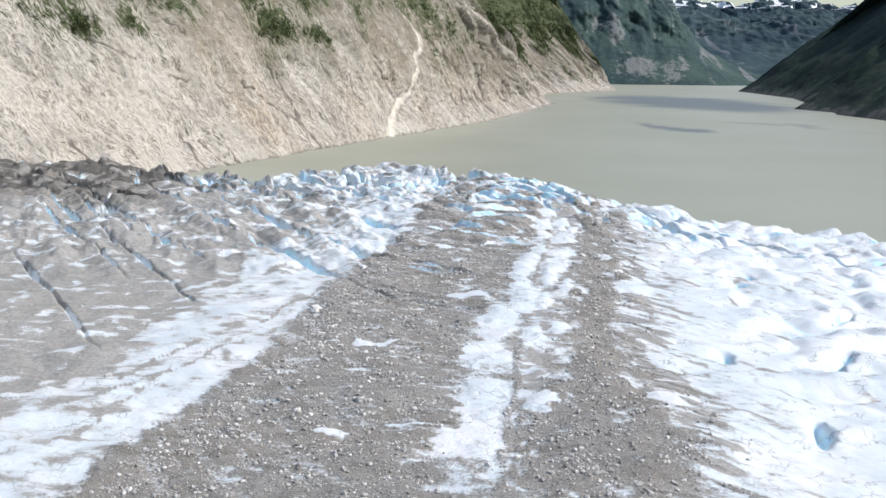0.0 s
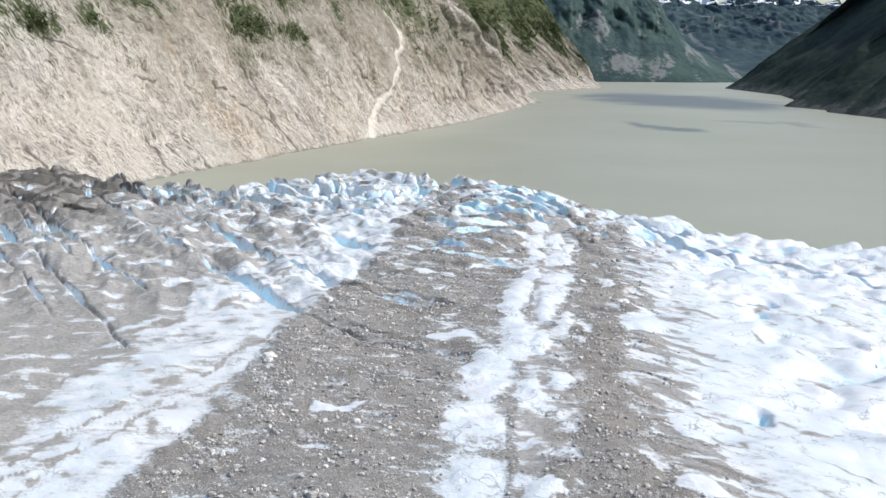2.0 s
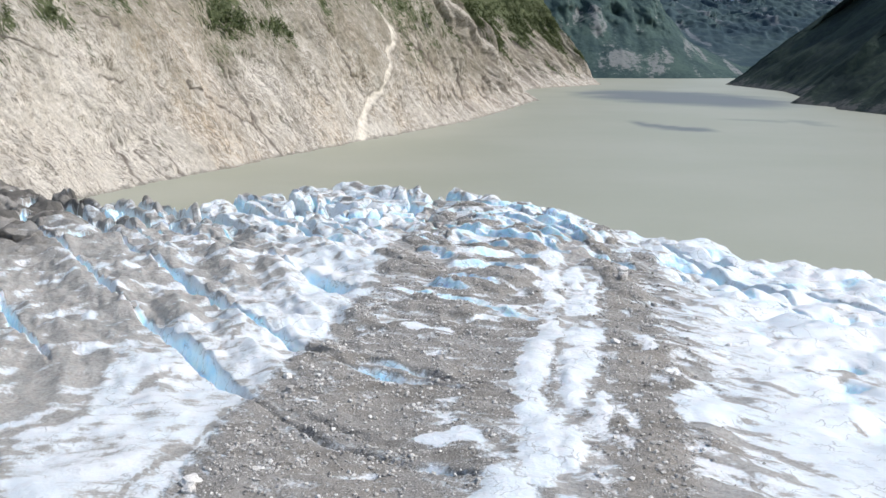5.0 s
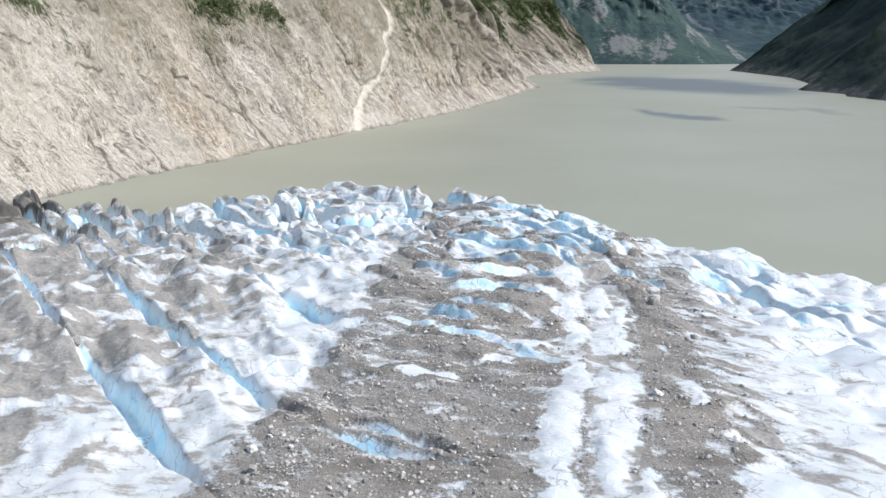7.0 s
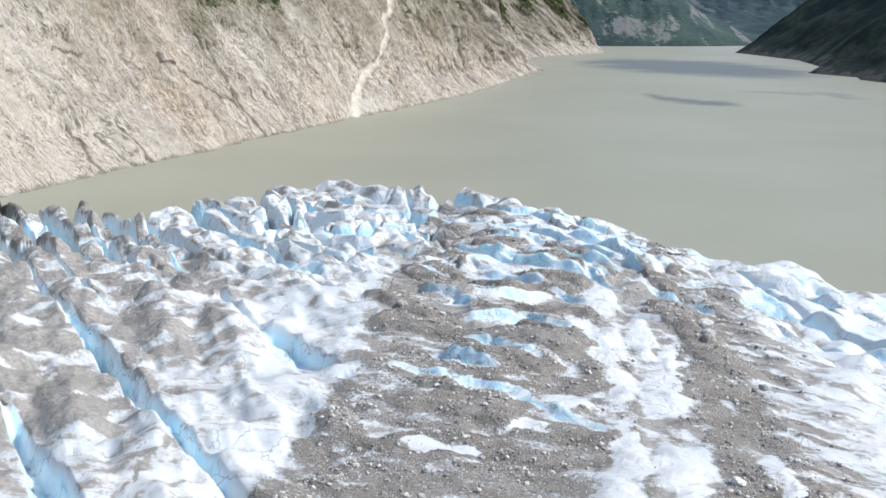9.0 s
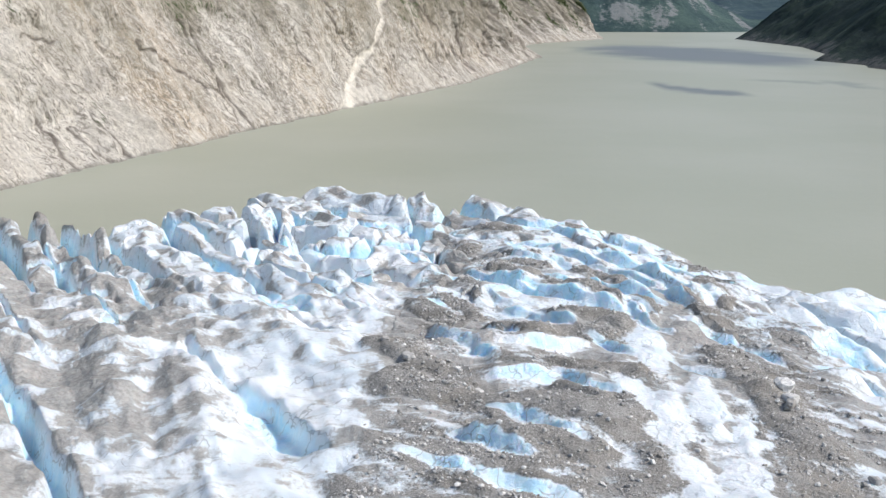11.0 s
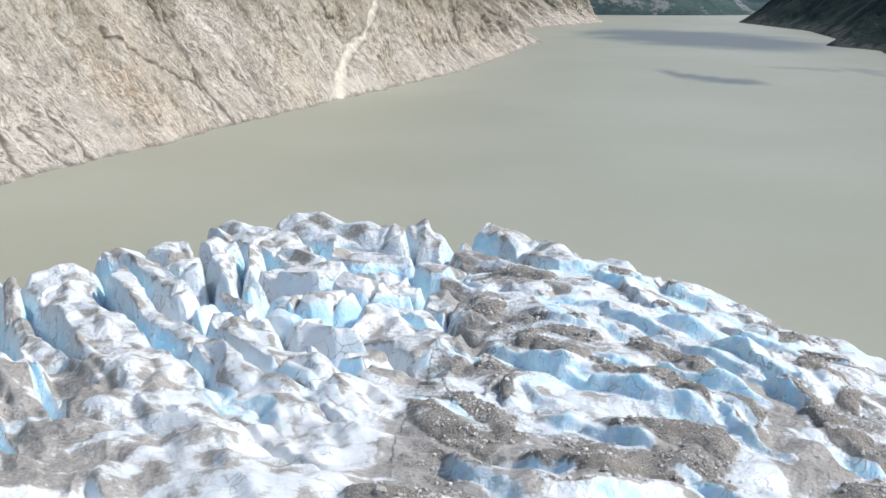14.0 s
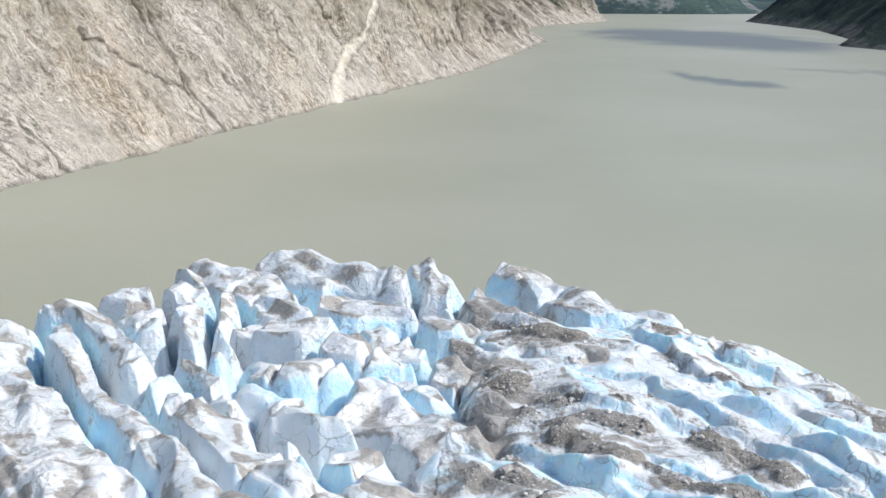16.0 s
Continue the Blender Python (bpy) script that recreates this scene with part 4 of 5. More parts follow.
    murk = np.exp(-((x - a_l - 2.5) / 4.8) ** 2) * smooth(160, 188, y) * smooth(-0.5, 0.2, gnoise(x / 4, y / 5, 179) + 0.4 * gnoise(x / 1.6, y / 1.6, 180))
    silt = np.maximum(silt, murk * (0.95 - 0.5 * smooth(0.3, 0.9, fresh)))
    worn = np.clip(0.22 + 0.8 * near_s + 0.35 * far_l + 0.3 * (x < b_r) * (x > a_l), 0, 1)
    return z, debris, fresh, silt, np.where(zone > 0.5, block, -1), worn


def sheet(gx, gy, cells):
    """Places and quads of the chosen cells of a grid."""
    n = gx.shape[1]
    a = (np.arange(gx.shape[0] - 1)[:, None] * n + np.arange(n - 1)[None])[cells]
    used, inv = np.unique(np.stack([a, a + 1, a + n + 1, a + n], 1), return_inverse=True)
    return gx.ravel()[used], gy.ravel()[used], inv.reshape(-1, 4)


def whole(keep):
    return keep[:-1, :-1] & keep[1:, :-1] & keep[:-1, 1:] & keep[1:, 1:]


def largest(faces):
    """Which faces belong to the largest connected piece."""
    used, inv = np.unique(faces, return_inverse=True)
    f = inv.reshape(-1, 4)
    mark = np.arange(len(used))
    while True:
        low = mark[f].min(1)
        fresh_mark = mark.copy()
        for c in range(4):
            np.minimum.at(fresh_mark, f[:, c], low)
        fresh_mark = fresh_mark[fresh_mark]
        if (fresh_mark == mark).all():
            break
        mark = fresh_mark
    root = mark[f[:, 0]]
    return root == np.bincount(root).argmax()


def glacier():
    # the long crevassed field, in steps along the crevasses, and the broken front in finer steps
    gx, gu = np.meshgrid(np.arange(-112, 96, 0.3), np.arange(-152, 362, 0.36))
    gy = gu - lie(gx)
    keep = whole((gy > 46) & (gy < along(FRONT, gx) + 5.0) & (gy < 266)) & ~whole((gx > -44) & (gx < 34) & (gy > 189))
    x1, y1, q1 = sheet(gx, gy, keep)
    gx, gu = np.meshgrid(np.arange(-44.0, 34.05, 0.12), np.arange(104.0, 292, 0.145))
    gy = gu - lie(gx)
    x2, y2, q2 = sheet(gx, gy, whole((gy > 188.4) & (gy < along(FRONT, gx) + 5.0)))
    x, y = np.r_[x1, x2], np.r_[y1, y2]
    q = np.concatenate([q1, q2 + len(x1)])
    rim = np.r_[np.zeros(len(x1)), (x2 < -43.4) | (x2 > 33.4) | (y2 < 189.4)]
    z, debris, fresh, silt, block, worn = glacier_form(x, y)
    co = np.stack([x, y, z - 0.04 * rim], 1)
    att = (debris, fresh, silt, worn)
    nrm = np.zeros_like(co)
    face_n = np.cross(co[q[:, 2]] - co[q[:, 0]], co[q[:, 3]] - co[q[:, 1]])
    for c in range(4):
        for axis in range(3):
            nrm[:, axis] += np.bincount(q[:, c], face_n[:, axis], len(co))
    nrm /= np.linalg.norm(nrm, axis=1)[:, None] + 1e-9
    ids = block[q[:, 0]]                               # blocks at the front are seracs of their own

    def piece(name, faces):
        used, inv = np.unique(faces, return_inverse=True)
        me = grid_mesh(name, co[used], inv.reshape(-1, 4), [(k, v[used]) for k, v in zip(("debris", "fresh", "silt", "worn"), att)], ICE)
        at = me.attributes.new("custom_normal", "FLOAT_VECTOR", "POINT")
        at.data.foreach_set("vector", np.ascontiguousarray(nrm[used], dtype=np.float32).ravel())
        return new(name, me), float(debris[used].mean()), float(fresh[used].mean())

    stones = debris[q].mean(1)
    for n in np.unique(ids[ids >= 0]):
        mine = np.flatnonzero(ids == n)
        mine = mine[largest(q[mine])]
        ids[ids == n] = -1
        if len(mine) < 120:
            continue
        ids[mine] = n
        crust = mine[stones[mine] > 0.34]
        crust = crust[largest(q[crust])] if len(crust) else crust
        body = np.setdiff1d(mine, crust) if 120 < len(crust) < 0.9 * len(mine) else mine
        core, d, f = piece("ice_body" if len(body) < len(mine) else "serac", q[body])
        ob = core
        if len(body) < len(mine):
            ob = new("serac")
            core.parent = ob
            cap, cd, cf = piece("gravel_crust", q[crust])
            cap.parent = ob
            tagged(cap, "thin crust of grey gravel and silt")
        text = ("gravel-strewn grey ice ridge with blue walls between crevasses" if d > 0.16 or ob is not core else
                "grey-streaked white ice serac with pale walls" if f < 0.3 else
                "white ice serac with clean blue broken walls")
        tagged(ob, text, "serac", "seracs of the glacier front")
    tagged(piece("glacier", q[ids < 0])[0], "crevassed white and blue glacier ice with grey moraine bands", "glacier", kind="structure")
    # the plain ice behind and beside
    xs, ys = np.arange(-400, 401, 4.0), np.arange(-300, 262, 4.0)
    gx, gy = np.meshgrid(xs, ys)
    z, debris, fresh, silt, block, worn = glacier_form(gx.ravel(), gy.ravel())
    inside = (gx > -108) & (gx < 92) & (gy > 50)
    zz = np.where(inside.ravel(), -6, z - 0.25)
    co = np.stack([gx.ravel(), gy.ravel(), zz], 1)
    me = grid_mesh("glacier_field", co, quads(len(ys), len(xs)), [("debris", debris), ("fresh", 0 * fresh), ("silt", silt), ("worn", worn)], ICE)
    tagged(new("glacier_field", me), "plain glacier ice with moraine bands behind the front", "glacier", kind="structure")


glacier()

# ---- rock walls of the valley ----
def shoreline(points, step):
    p = np.array(points, float)
    t = np.r_[0, np.cumsum(np.hypot(*np.diff(p, axis=0).T))]
    s = np.arange(0, t[-1], step)
    q = np.stack([np.interp(s, t, p[:, 0]), np.interp(s, t, p[:, 1])], 1)
    width = max(3, int(7 / step))
    ker = np.hanning(width + 2)[1:-1]
    ker /= ker.sum()
    pad = np.pad(q, ((width, width), (0, 0)), mode="edge")
    q = np.stack([np.convolve(pad[:, i], ker, "same")[width:-width] for i in (0, 1)], 1)
    d = np.gradient(q, axis=0)
    wide = int(30 / step)
    ker = np.hanning(2 * wide + 3)[1:-1]
    ker /= ker.sum()
    pad = np.pad(d, ((wide, wide), (0, 0)), mode="edge")
    d = np.stack([np.convolve(pad[:, i], ker, "same")[wide:-wide] for i in (0, 1)], 1)
    d /= np.linalg.norm(d, axis=1)[:, None]
    return s, q, d


LEFT_SHORE = [(-300, 60), (-160, 180), (-103, 280), (-86, 314), (-77, 341), (-70.5, 362), (-60.5, 384), (-51, 416), (-25.5, 481), (24.5, 606), (52, 705), (79, 812), (88, 838), (80, 862), (84, 960), (100, 1040), (117, 1078), (150, 1122), (193, 1191), (190, 1235), (130, 1300), (40, 1400)]


def along_line(s, u, s0, u0, s1, u1, w):
    """1 on a joint, falling to 0 a joint's width away."""
    t = np.clip(((s - s0) * (s1 - s0) + (u - u0) * (u1 - u0)) / ((s1 - s0) ** 2 + (u1 - u0) ** 2), 0, 1)
    return np.clip(1.3 - np.hypot(s - s0 - t * (s1 - s0), u - u0 - t * (u1 - u0)) / (0.95 * w), 0, 1)


def left_wall():
    s, q, d = shoreline(LEFT_SHORE, 1.0)
    up = np.concatenate([np.arange(-4, 48, 0.5), np.arange(48, 70, 0.9), np.geomspace(70, 330, 40)])
    S, U = np.meshgrid(np.concatenate([s[s < 300], np.arange(300, 560, 0.5), s[s >= 560]]), up)
    bx, by = np.interp(S, s, q[:, 0]), np.interp(S, s, q[:, 1])
    nx, ny = -np.interp(S, s, d[:, 1]), np.interp(S, s, d[:, 0])
    # joints slant down along the shore
    a, b = 0.5 * S - 0.86 * U, 0.86 * S + 0.5 * U
    ribs = smooth(560, 720, by)
    grow = smooth(-2, 12, U)
    butt = 6.0 * fbm(S / 75 + U / 90, U / 120, 3, 101) * smooth(0, 40, U) + (1.4 + 5.0 * ribs) * ridged(b / 42, a / 160, 3, 102) * grow
    fine = (0.6 + 1.5 * ribs) * ridged(b / 9 + 0.8 * gnoise(S / 20, U / 20, 117), a / 40, 4, 103) * grow + 0.5 * fbm(S / 2.6, U / 2.6, 3, 104) + grow * (1.7 * facet(b / 8 + 0.6 * gnoise(S / 15, U / 15, 118), a / 14, 111) + 0.6 * facet(b / 2.8, a / 5, 112))
    base = 1.6 * fbm(S / 14, U * 0, 3, 105) * (1 - smooth(0, 15, U))
    off_crest = S - 872 + 1.7 * U + 9 * fbm(S / 14, U / 14, 3, 126)
    spur = np.exp(-(off_crest / np.interp(U, [0, 30, 60], [12, 11, 15])) ** 2) * smooth(1010, 930, S)
    run = U / np.interp(by, [350, 480, 600, 800], [1.9, 2.4, 2.2, 1.45]) + butt + fine + base
    run = run - 7 * spur * smooth(2, 20, U) + 7 * smooth(8, 32, off_crest) * smooth(120, 70, off_crest) * smooth(2, 20, U) * smooth(1050, 960, S)
    x, y, z = bx + nx * run, by + ny * run, U + 0.6 * fbm(S / 5, U / 3, 2, 106)
    line = np.interp(S, [300, 420, 640, 740, 850, 885, 930, 1080, 1170, 1300], [66, 68, 66, 56, 50, 50, 34, 30, 22, 12])
    growth = 0.5 + (U - line) / 40 + 0.5 * fbm(b / 16, a / 40, 4, 107)
    for ps, pu, rs, ru in ((451, 53, 11, 13), (494, 60, 14, 9), (612, 52, 9, 20), (682, 64, 22, 12), (764, 60, 26, 16), (362, 48, 9, 5), (326, 50, 16, 7), (391, 58, 14, 6), (632, 54, 13, 14), (650, 44, 12, 8), (712, 58, 26, 12)):
        growth = np.maximum(growth, 0.64 - 0.26 * np.hypot((S - ps) / rs, (U - pu) / ru) + 0.3 * fbm(b / 9, a / 25, 3, 110))
    growth = np.maximum(growth, 0.85 * smooth(16, 34, off_crest) * smooth(90, 60, off_crest) * smooth(10, 26, U) * smooth(-0.5, 0.1, fbm(b / 12, a / 40, 3, 127) + 0.25))
    growth = growth - 0.85 * ribs * smooth(0.2, 1.1, ridged(b / 13, a / 70, 3, 116))
    for ps, pu, rs, ru in ((618, 60, 16, 12), (642, 52, 16, 9), (690, 58, 26, 12), (748, 50, 22, 10), (455, 50, 18, 8), (482, 46, 14, 6), (336, 46, 12, 5), (385, 52, 12, 5)):
        growth = np.maximum(growth, 0.78 - 0.4 * np.hypot((S - ps) / rs, (U - pu) / ru) + 0.3 * fbm(b / 7, a / 20, 3, 130))
    growth = np.clip(growth - 1.5 * spur, 0, 1) * smooth(0, 6, U)
    cs = np.interp(U, [0, 6, 13, 21, 33, 41, 48, 60], [519, 528, 543, 559, 578, 592, 596, 588]) + 1.2 * gnoise(U / 5, S * 0, 108)
    chute = np.exp(-((S - cs) / np.interp(U, [0, 5, 10, 40, 70], [6.8, 4.6, 3.4, 3.4, 2.6])) ** 2) * smooth(66, 52, U)
    lichen = np.clip(smooth(22, 50, U + 16 * fbm(b / 24, a / 40, 3, 115)) + 0.8 * ribs * smooth(6, 30, U), 0, 1) * (1 - 0.9 * spur)
    lichen = lichen * (1 - 0.75 * smooth(400, 330, S))
    rust = np.exp(-((S - 406 - 0.55 * (30 - U) + 5 * fbm(S / 9, U / 9, 3, 128)) / 17) ** 2) * smooth(58, 40, U) * (0.75 + 0.6 * fbm(b / 6, a / 14, 4, 129))
    lichen = np.clip(lichen + 0.7 * smooth(440, 570, S) * smooth(14, 44, U + 8 * fbm(b / 14, a / 30, 3, 119)) * (1 - 0.9 * spur), 0, 1)
    scour = smooth(430, 350, S + 22 * fbm(b / 18, a / 30, 4, 120)) * smooth(62, 30, U + 14 * fbm(b / 18, a / 30, 4, 124))
    scour = np.maximum(scour, 0.9 * spur)
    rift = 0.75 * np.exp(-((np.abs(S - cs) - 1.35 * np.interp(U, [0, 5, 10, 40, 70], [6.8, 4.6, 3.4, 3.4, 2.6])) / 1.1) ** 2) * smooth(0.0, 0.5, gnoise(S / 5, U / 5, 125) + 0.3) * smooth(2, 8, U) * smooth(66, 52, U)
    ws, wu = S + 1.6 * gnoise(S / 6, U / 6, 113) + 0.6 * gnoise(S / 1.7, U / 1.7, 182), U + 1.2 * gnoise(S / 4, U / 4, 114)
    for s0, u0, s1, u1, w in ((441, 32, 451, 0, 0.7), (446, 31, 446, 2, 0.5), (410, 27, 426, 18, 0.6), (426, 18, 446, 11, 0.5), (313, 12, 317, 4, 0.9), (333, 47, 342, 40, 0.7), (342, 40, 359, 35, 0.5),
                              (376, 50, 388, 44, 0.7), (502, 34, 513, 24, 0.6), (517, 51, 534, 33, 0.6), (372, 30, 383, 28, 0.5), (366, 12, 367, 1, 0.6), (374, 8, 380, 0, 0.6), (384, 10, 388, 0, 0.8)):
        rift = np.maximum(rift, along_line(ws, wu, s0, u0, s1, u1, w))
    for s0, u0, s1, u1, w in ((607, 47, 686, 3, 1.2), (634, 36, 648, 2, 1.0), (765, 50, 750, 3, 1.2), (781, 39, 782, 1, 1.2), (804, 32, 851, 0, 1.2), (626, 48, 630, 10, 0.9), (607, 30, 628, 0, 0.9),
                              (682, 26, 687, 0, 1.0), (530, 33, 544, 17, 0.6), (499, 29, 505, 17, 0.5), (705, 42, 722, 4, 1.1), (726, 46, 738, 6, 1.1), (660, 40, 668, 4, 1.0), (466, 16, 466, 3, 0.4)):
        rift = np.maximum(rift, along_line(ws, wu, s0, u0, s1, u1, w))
    x, y = x + 0.5 * rift * nx, y + 0.5 * rift * ny
    x = x + 1.2 * chute * nx
    wet = 0.7 * (1 - smooth(0.15, 0.9, U + 0.4 * fbm(S / 4, U * 0, 2, 109)))
    co = np.stack([x.ravel(), y.ravel(), z.ravel()], 1)
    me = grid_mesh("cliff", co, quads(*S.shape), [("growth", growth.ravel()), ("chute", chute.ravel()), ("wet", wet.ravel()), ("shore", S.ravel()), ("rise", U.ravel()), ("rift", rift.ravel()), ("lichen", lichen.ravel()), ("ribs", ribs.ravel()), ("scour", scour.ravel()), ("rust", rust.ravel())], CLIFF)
    tagged(new("cliff", me), "pale ice-scoured rock wall with slanting joints above the lake", "cliff", kind="structure")
    return co, growth.ravel()


wall_co, wall_growth = left_wall()

# slope colours lifted and blued to stand for the haze of distance
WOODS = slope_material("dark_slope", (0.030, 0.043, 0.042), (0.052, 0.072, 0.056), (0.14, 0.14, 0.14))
HAZE_HILL = slope_material("far_slope", (0.034, 0.058, 0.062), (0.062, 0.097, 0.088), (0.24, 0.25, 0.255))
FAR_HILL = slope_material("haze_blue_slope", (0.030, 0.052, 0.066), (0.052, 0.082, 0.086), (0.15, 0.17, 0.19), 0.03)
RIGHT_SHORE = [(560, 1420), (450, 1360), (368, 1260), (332, 1214), (334, 1120), (334, 1024), (307, 897), (266, 813), (280, 763), (271, 737), (280, 675), (300, 500), (310, 300), (340, 0)]


def right_wall():
    s, q, d = shoreline(RIGHT_SHORE, 2.5)
    up = np.concatenate([np.arange(-4, 130, 2.0), np.geomspace(130, 420, 50)])
    S, U = np.meshgrid(s, up)
    bx, by = np.interp(S, s, q[:, 0]), np.interp(S, s, q[:, 1])
    nx, ny = -np.interp(S, s, d[:, 1]), np.interp(S, s, d[:, 0])
    run = U / 0.78 + 14 * fbm(S / 120, U / 160, 3, 121) * smooth(0, 50, U) + 4 * ridged(S / 40, U / 60, 4, 122) * smooth(-3, 12, U)
    x, y, z = bx + nx * run, by + ny * run, U
    bare = np.clip(1 - U / 14 + 0.5 * fbm(S / 20, U / 10, 3, 123), 0, 1) * 0.8
    co = np.stack([x.ravel(), y.ravel(), z.ravel()], 1)
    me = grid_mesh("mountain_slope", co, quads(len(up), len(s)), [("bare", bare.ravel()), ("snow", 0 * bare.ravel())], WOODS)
    tagged(new("mountain_slope", me), "shaded dark wooded mountain slope above the lake", "mountain", kind="structure")


right_wall()


def mountain(name, crest, base, back, material, label, seed, relief, snowline=9999.0, rockfoot=None, rows=90, cols=260):
    """A ridge: from its crest down to its foot in front and behind."""
    c, f = np.array(crest, float), np.array(base, float)
    t = np.linspace(0, 1, cols)
    tc = np.linspace(0, 1, len(c))
    tf = np.linspace(0, 1, len(f))
    cr = np.stack([np.interp(t, tc, c[:, i]) for i in range(3)], 1)
    ft = np.stack([np.interp(t, tf, f[:, i]) for i in range(3)], 1)
    v = np.linspace(0, 1, rows)[:, None, None]
    front = cr[None] * (1 - v) + ft[None] * v
    w = np.linspace(1, 0.1, 12)[:, None, None]
    rear = cr[None] + w * np.array([0, back, 0]) - w * np.array([0, 0, 1.0]) * cr[None, :, 2:] * 0.8
    p = np.concatenate([rear, front]).reshape(-1, 3)
    height = np.clip(p[:, 2] / max(cr[:, 2].max(), 1), 0, 1)
    size = relief
    p[:, 2] += smooth(0.02, 0.3, height) * size * (0.7 * ridged(p[:, 0] / (6 * size), p[:, 1] / (12 * size), 4, seed) + 0.3 * fbm(p[:, 0] / (2 * size), p[:, 1] / (3 * size), 3, seed + 9))
    p[:, 1] += size * 2.2 * ridged(p[:, 0] / (5 * size), p[:, 2] / (5 * size), 4, seed + 4) * smooth(0.0, 0.3, height)
    bare = np.clip(0.12 + 0.8 * fbm(p[:, 0] / (2.5 * size), p[:, 2] / (4 * size), 4, seed + 5), 0, 1)
    snow = smooth(snowline - 25, snowline + 25, p[:, 2]) * smooth(0.0, 0.35, fbm(p[:, 0] / 34, p[:, 2] / 12, 3, seed + 6))
    if rockfoot:
        bare = np.maximum(bare, 0.9 - 0.9 * np.hypot((p[:, 0] - rockfoot[0]) / rockfoot[1], (p[:, 2] - rockfoot[2]) / rockfoot[3]))
    me = grid_mesh(name, p, quads(rows + 12, cols), [("bare", bare), ("snow", snow)], material)
    tagged(new(name, me), label, "mountain", kind="structure")


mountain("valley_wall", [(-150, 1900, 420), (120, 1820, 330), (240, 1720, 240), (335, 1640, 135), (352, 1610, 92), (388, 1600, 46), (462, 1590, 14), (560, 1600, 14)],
         [(-60, 1470, -4), (150, 1425, -4), (250, 1425, -4), (330, 1430, -4), (380, 1440, -4), (420, 1450, -4), (540, 1470, -4)], 500, HAZE_HILL,
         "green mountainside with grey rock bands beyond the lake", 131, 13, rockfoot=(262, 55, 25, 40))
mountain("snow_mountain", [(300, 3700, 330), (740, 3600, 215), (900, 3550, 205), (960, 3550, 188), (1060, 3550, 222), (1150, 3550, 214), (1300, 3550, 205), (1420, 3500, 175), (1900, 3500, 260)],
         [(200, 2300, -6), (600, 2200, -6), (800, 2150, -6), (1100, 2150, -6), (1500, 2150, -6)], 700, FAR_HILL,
         "distant mountains tinted blue-green for haze, with old snow patches", 141, 17, 186)


# ---- loose stones ----
def spread(rng, count, weight):
    """Places on the moraines, drawn by the debris there."""
    out = []
    while sum(len(o) for o in out) < count:
        y = rng.uniform(50, 238, 60000) ** 1.0
        x = rng.uniform(-26, 40, 60000) + 0.1 * (y - 60)
        z, debris, fresh, silt, block, worn = glacier_form(x, y)
        ok = rng.random(60000) < weight(x, y, debris)
        out.append(np.stack([x, y, z], 1)[ok & (z > 4)])
    return np.concatenate(out)[:count]


def gravel():
    rng = np.random.default_rng(11)
    phi = (1 + 5 ** 0.5) / 2
    base = np.array([(-1, phi, 0), (1, phi, 0), (-1, -phi, 0), (1, -phi, 0), (0, -1, phi), (0, 1, phi), (0, -1, -phi), (0, 1, -phi), (phi, 0, -1), (phi, 0, 1), (-phi, 0, -1), (-phi, 0, 1)]) / 1.9
    tri = np.array([(0, 11, 5), (0, 5, 1), (0, 1, 7), (0, 7, 10), (0, 10, 11), (1, 5, 9), (5, 11, 4), (11, 10, 2), (10, 7, 6), (7, 1, 8),
                    (3, 9, 4), (3, 4, 2), (3, 2, 6), (3, 6, 8), (3, 8, 9), (4, 9, 5), (2, 4, 11), (6, 2, 10), (8, 6, 7), (9, 8, 1)])

    def weight(x, y, debris):
        clumps = 0.25 + smooth(-0.3, 0.6, fbm(x / 4, y / 3, 3, 201))
        rim = (1 + 1.8 * np.exp(-((x - along(MAIN_L, y) - 3.6) / 1.8) ** 2)) * (0.15 + 0.85 * smooth(0.8, 2.4, x - along(MAIN_L, y)))
        return smooth(0.3, 0.75, debris) * clumps * rim * 0.5 + 0.02 * (debris > 0.15)
    p = spread(rng, 42000, weight)
    n = len(p)
    size = 0.036 + 0.036 * rng.pareto(2.2, n).clip(0, 4.5)
    shape = base[None] * rng.uniform(0.65, 1.3, (n, 12, 1)) * rng.uniform(0.7, 1.25, (n, 1, 3))
    a = rng.uniform(0, 2 * np.pi, n)
    c, s = np.cos(a)[:, None], np.sin(a)[:, None]
    shape = np.stack([shape[..., 0] * c - shape[..., 1] * s, shape[..., 0] * s + shape[..., 1] * c, shape[..., 2] * 0.75], -1)
    v = shape * size[:, None, None] + p[:, None] + np.array([0, 0, 1.0]) * (0.35 * size)[:, None, None]
    f = (tri[None] + 12 * np.arange(n)[:, None, None]).reshape(-1, 3)
    me = grid_mesh("gravel", v.reshape(-1, 3), f, (), STONE, False)
    tagged(new("gravel", me), "loose grey and pale gravel strewn over the moraine", "gravel", kind="stuff")


gravel()


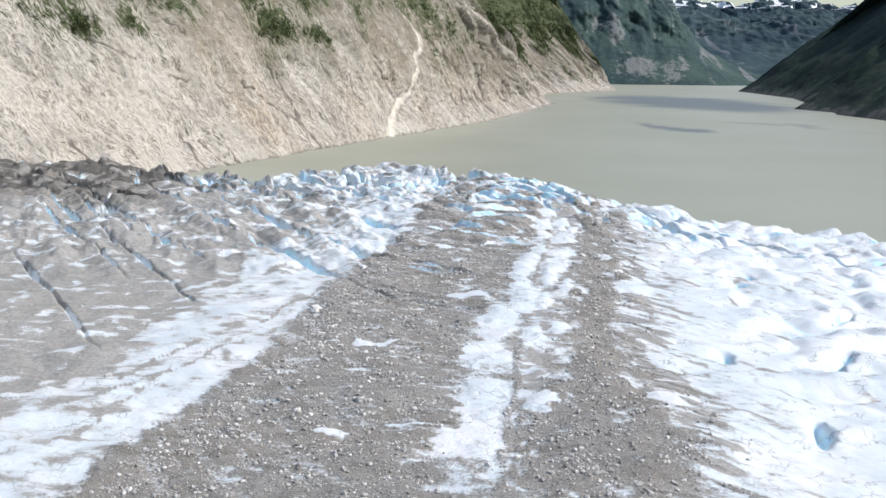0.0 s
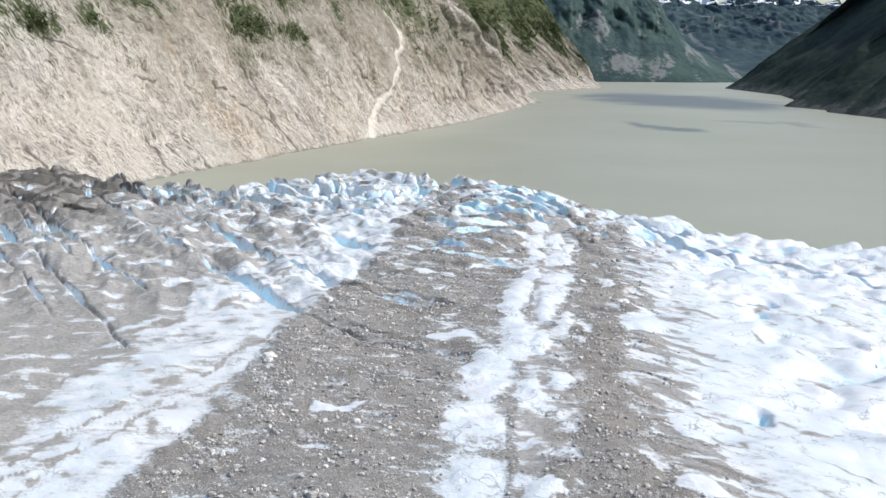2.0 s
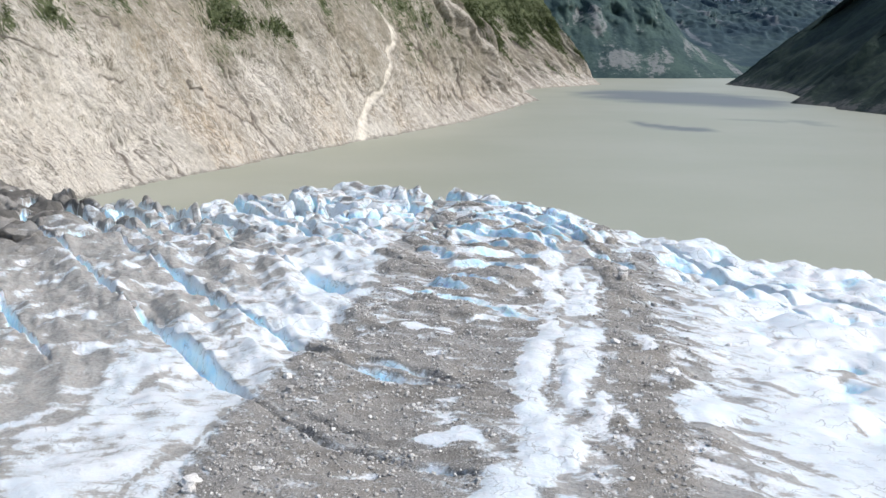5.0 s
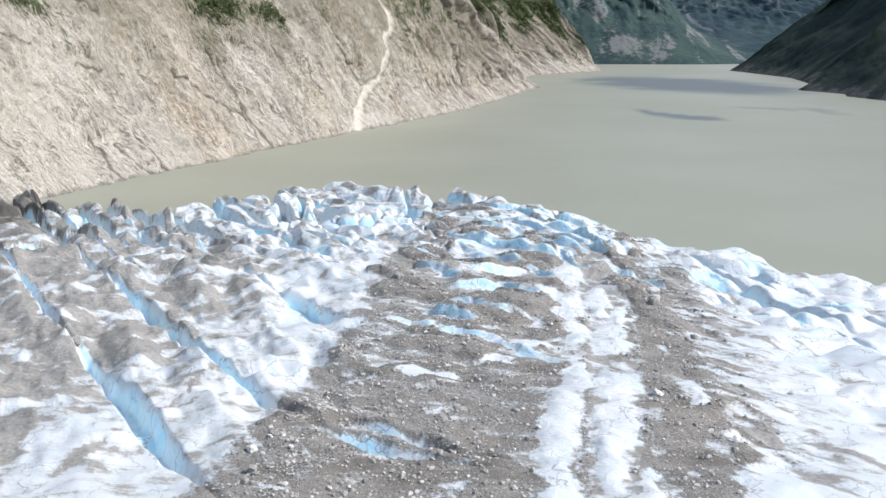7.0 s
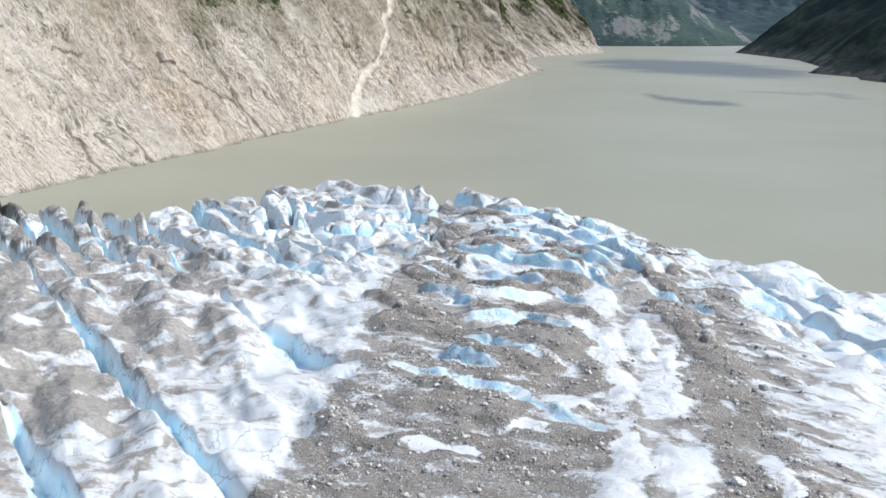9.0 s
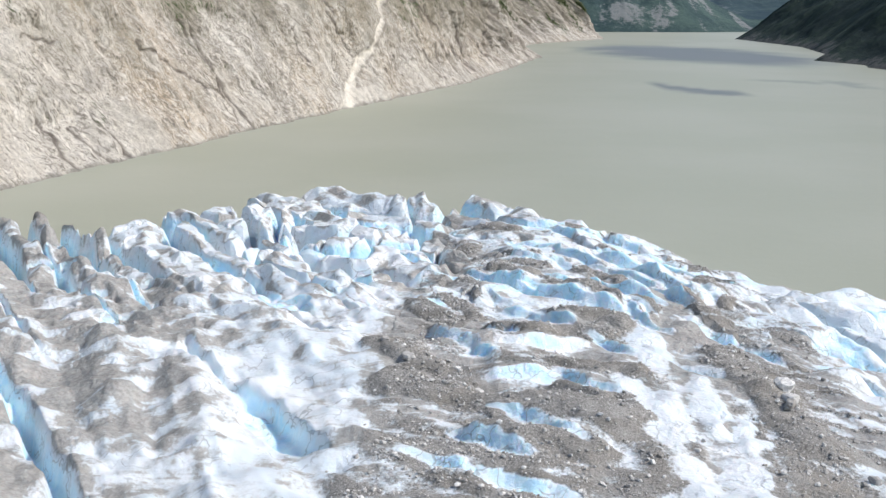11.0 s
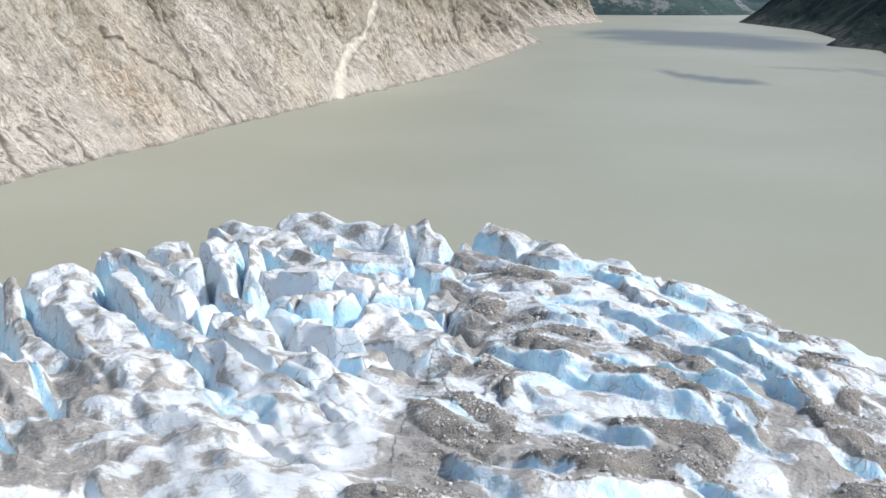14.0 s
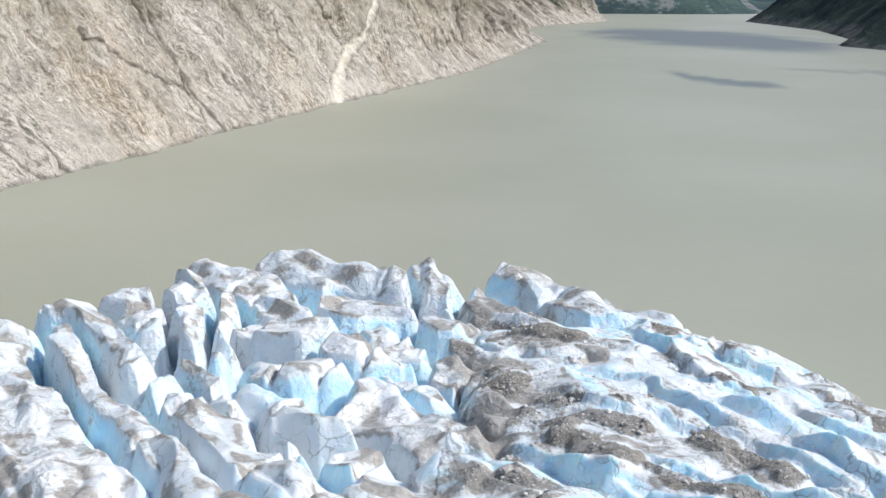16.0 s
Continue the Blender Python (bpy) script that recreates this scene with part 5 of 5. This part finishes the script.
def boulders():
    rng = np.random.default_rng(23)
    kinds = []
    for i in range(10):
        bm = bmesh.new()
        bmesh.ops.create_cube(bm, size=1.6)
        bmesh.ops.subdivide_edges(bm, edges=bm.edges[:], cuts=2, use_grid_fill=True)
        seed = Vector((i * 7.1, i * 3.7, 1.0))
        stretch = Vector((rng.uniform(0.9, 1.3), rng.uniform(0.7, 1.0), rng.uniform(0.55, 0.85)))
        for v in bm.verts:
            r = v.co.normalized()
            v.co = v.co.lerp(r, 0.55) * (1 + 0.35 * noise.noise(r * 1.3 + seed) + 0.12 * noise.noise(r * 4 + seed))
            v.co = Vector((v.co.x * stretch.x, v.co.y * stretch.y, v.co.z * stretch.z))
        me = bpy.data.meshes.new("boulder")
        bm.to_mesh(me)
        bm.free()
        me.materials.append(STONE)
        kinds.append(me)
    placed = [(-13.6, 110, 0.62), (-6.5, 79.8, 0.35), (-12.7, 80.2, 0.3), (21.3, 78.3, 0.35), (26.0, 175.5, 0.85), (25.6, 173, 0.6), (-1.5, 179.7, 0.5), (2.5, 137.4, 0.5), (25.3, 172, 0.55),
              (-10.1, 130.9, 0.4), (19.2, 142.2, 0.45), (31.3, 146.9, 0.3), (27.2, 162.1, 0.45), (-13.5, 108.9, 0.5), (-9.5, 127.4, 0.4), (-28, 85.1, 0.35), (-29.9, 157.3, 0.6)]

    def weight(x, y, debris):
        return smooth(0.3, 0.7, debris) * (0.3 + 0.7 * smooth(140, 90, y))
    p = spread(rng, 263, weight)
    sizes = 0.12 + 0.055 * rng.pareto(2.4, len(p)).clip(0, 3.5)
    spots = [(x, y, r) for x, y, r in placed] + [(float(q[0]), float(q[1]), float(r)) for q, r in zip(p, sizes)]
    zs = glacier_form(np.array([s[0] for s in spots]), np.array([s[1] for s in spots]))[0]
    for i, ((x, y, r), z) in enumerate(zip(spots, zs)):
        ob = new("boulder", kinds[i % 10])
        ob.matrix_world = pose(x, y, float(z) + 0.22 * r, rng.uniform(-15, 15), rng.uniform(-15, 15), rng.uniform(0, 360)) @ Matrix.Scale(r, 4)
        tagged(ob, "large pale angular boulder on the moraine" if r > 0.42 else "grey angular stone lying on the moraine", "boulder", "boulders on the moraine")


boulders()


# ---- bushes on the rock wall ----
def bushes():
    rng = np.random.default_rng(31)
    k = np.flatnonzero((wall_growth > 0.42) & (wall_co[:, 1] > 250) & (wall_co[:, 1] < 1200) & (wall_co[:, 2] > 6) & (wall_co[:, 2] < 130))
    prob = smooth(0.45, 1.0, wall_growth[k]) ** 1.3 + 0.05
    p = wall_co[rng.choice(k, 9000, p=prob / prob.sum())] + rng.uniform(-0.5, 0.5, (9000, 3))
    size = rng.uniform(0.35, 1.15, len(p)) * np.interp(p[:, 1], [350, 900], [0.9, 1.5])
    per = 16
    n = len(p) * per
    centre = np.repeat(p, per, 0) + rng.normal(0, 0.55, (n, 3)) * np.repeat(size, per)[:, None] + np.array([0.3, -0.3, 0.35]) * np.repeat(size, per)[:, None]
    a, b = rng.normal(0, 1, (n, 3)), rng.normal(0, 1, (n, 3))
    reach = (0.42 * np.repeat(size, per) * rng.uniform(0.6, 1.2, n))[:, None]
    a, b = a / np.linalg.norm(a, axis=1)[:, None] * reach, b / np.linalg.norm(b, axis=1)[:, None] * reach
    v = np.stack([centre - a, centre + b, centre + a, centre - b], 1).reshape(-1, 3)
    me = grid_mesh("bushes", v, np.arange(4 * n).reshape(-1, 4), (), LEAF, False)
    tagged(new("bushes", me), "scattered green bushes on the upper rock wall", "bushes", kind="stuff")


bushes()


# ---- floating ice ----
def floes():
    rng = np.random.default_rng(41)
    for x, y, r in ((-53.5, 412, 0.9), (-50, 421, 0.5), (10.5, 262, 0.25), (-9, 262, 0.22), (5.6, 273, 0.16)):
        bm = bmesh.new()
        bmesh.ops.create_icosphere(bm, subdivisions=2, radius=1.0)
        for v in bm.verts:
            v.co *= 1 + 0.4 * noise.noise(v.co * 1.5 + Vector((x, y, 0)))
            v.co.z *= 0.4
        me = bpy.data.meshes.new("ice_floe")
        bm.to_mesh(me)
        bm.free()
        me.materials.append(ICE)
        ob = new("ice_floe", me)
        ob.matrix_world = pose(x, y, 0.05 * r, 0, 0, rng.uniform(0, 360)) @ Matrix.Scale(r, 4)
        tagged(ob, "small white lump of ice floating on the lake", "ice floe", "floating ice")


floes()
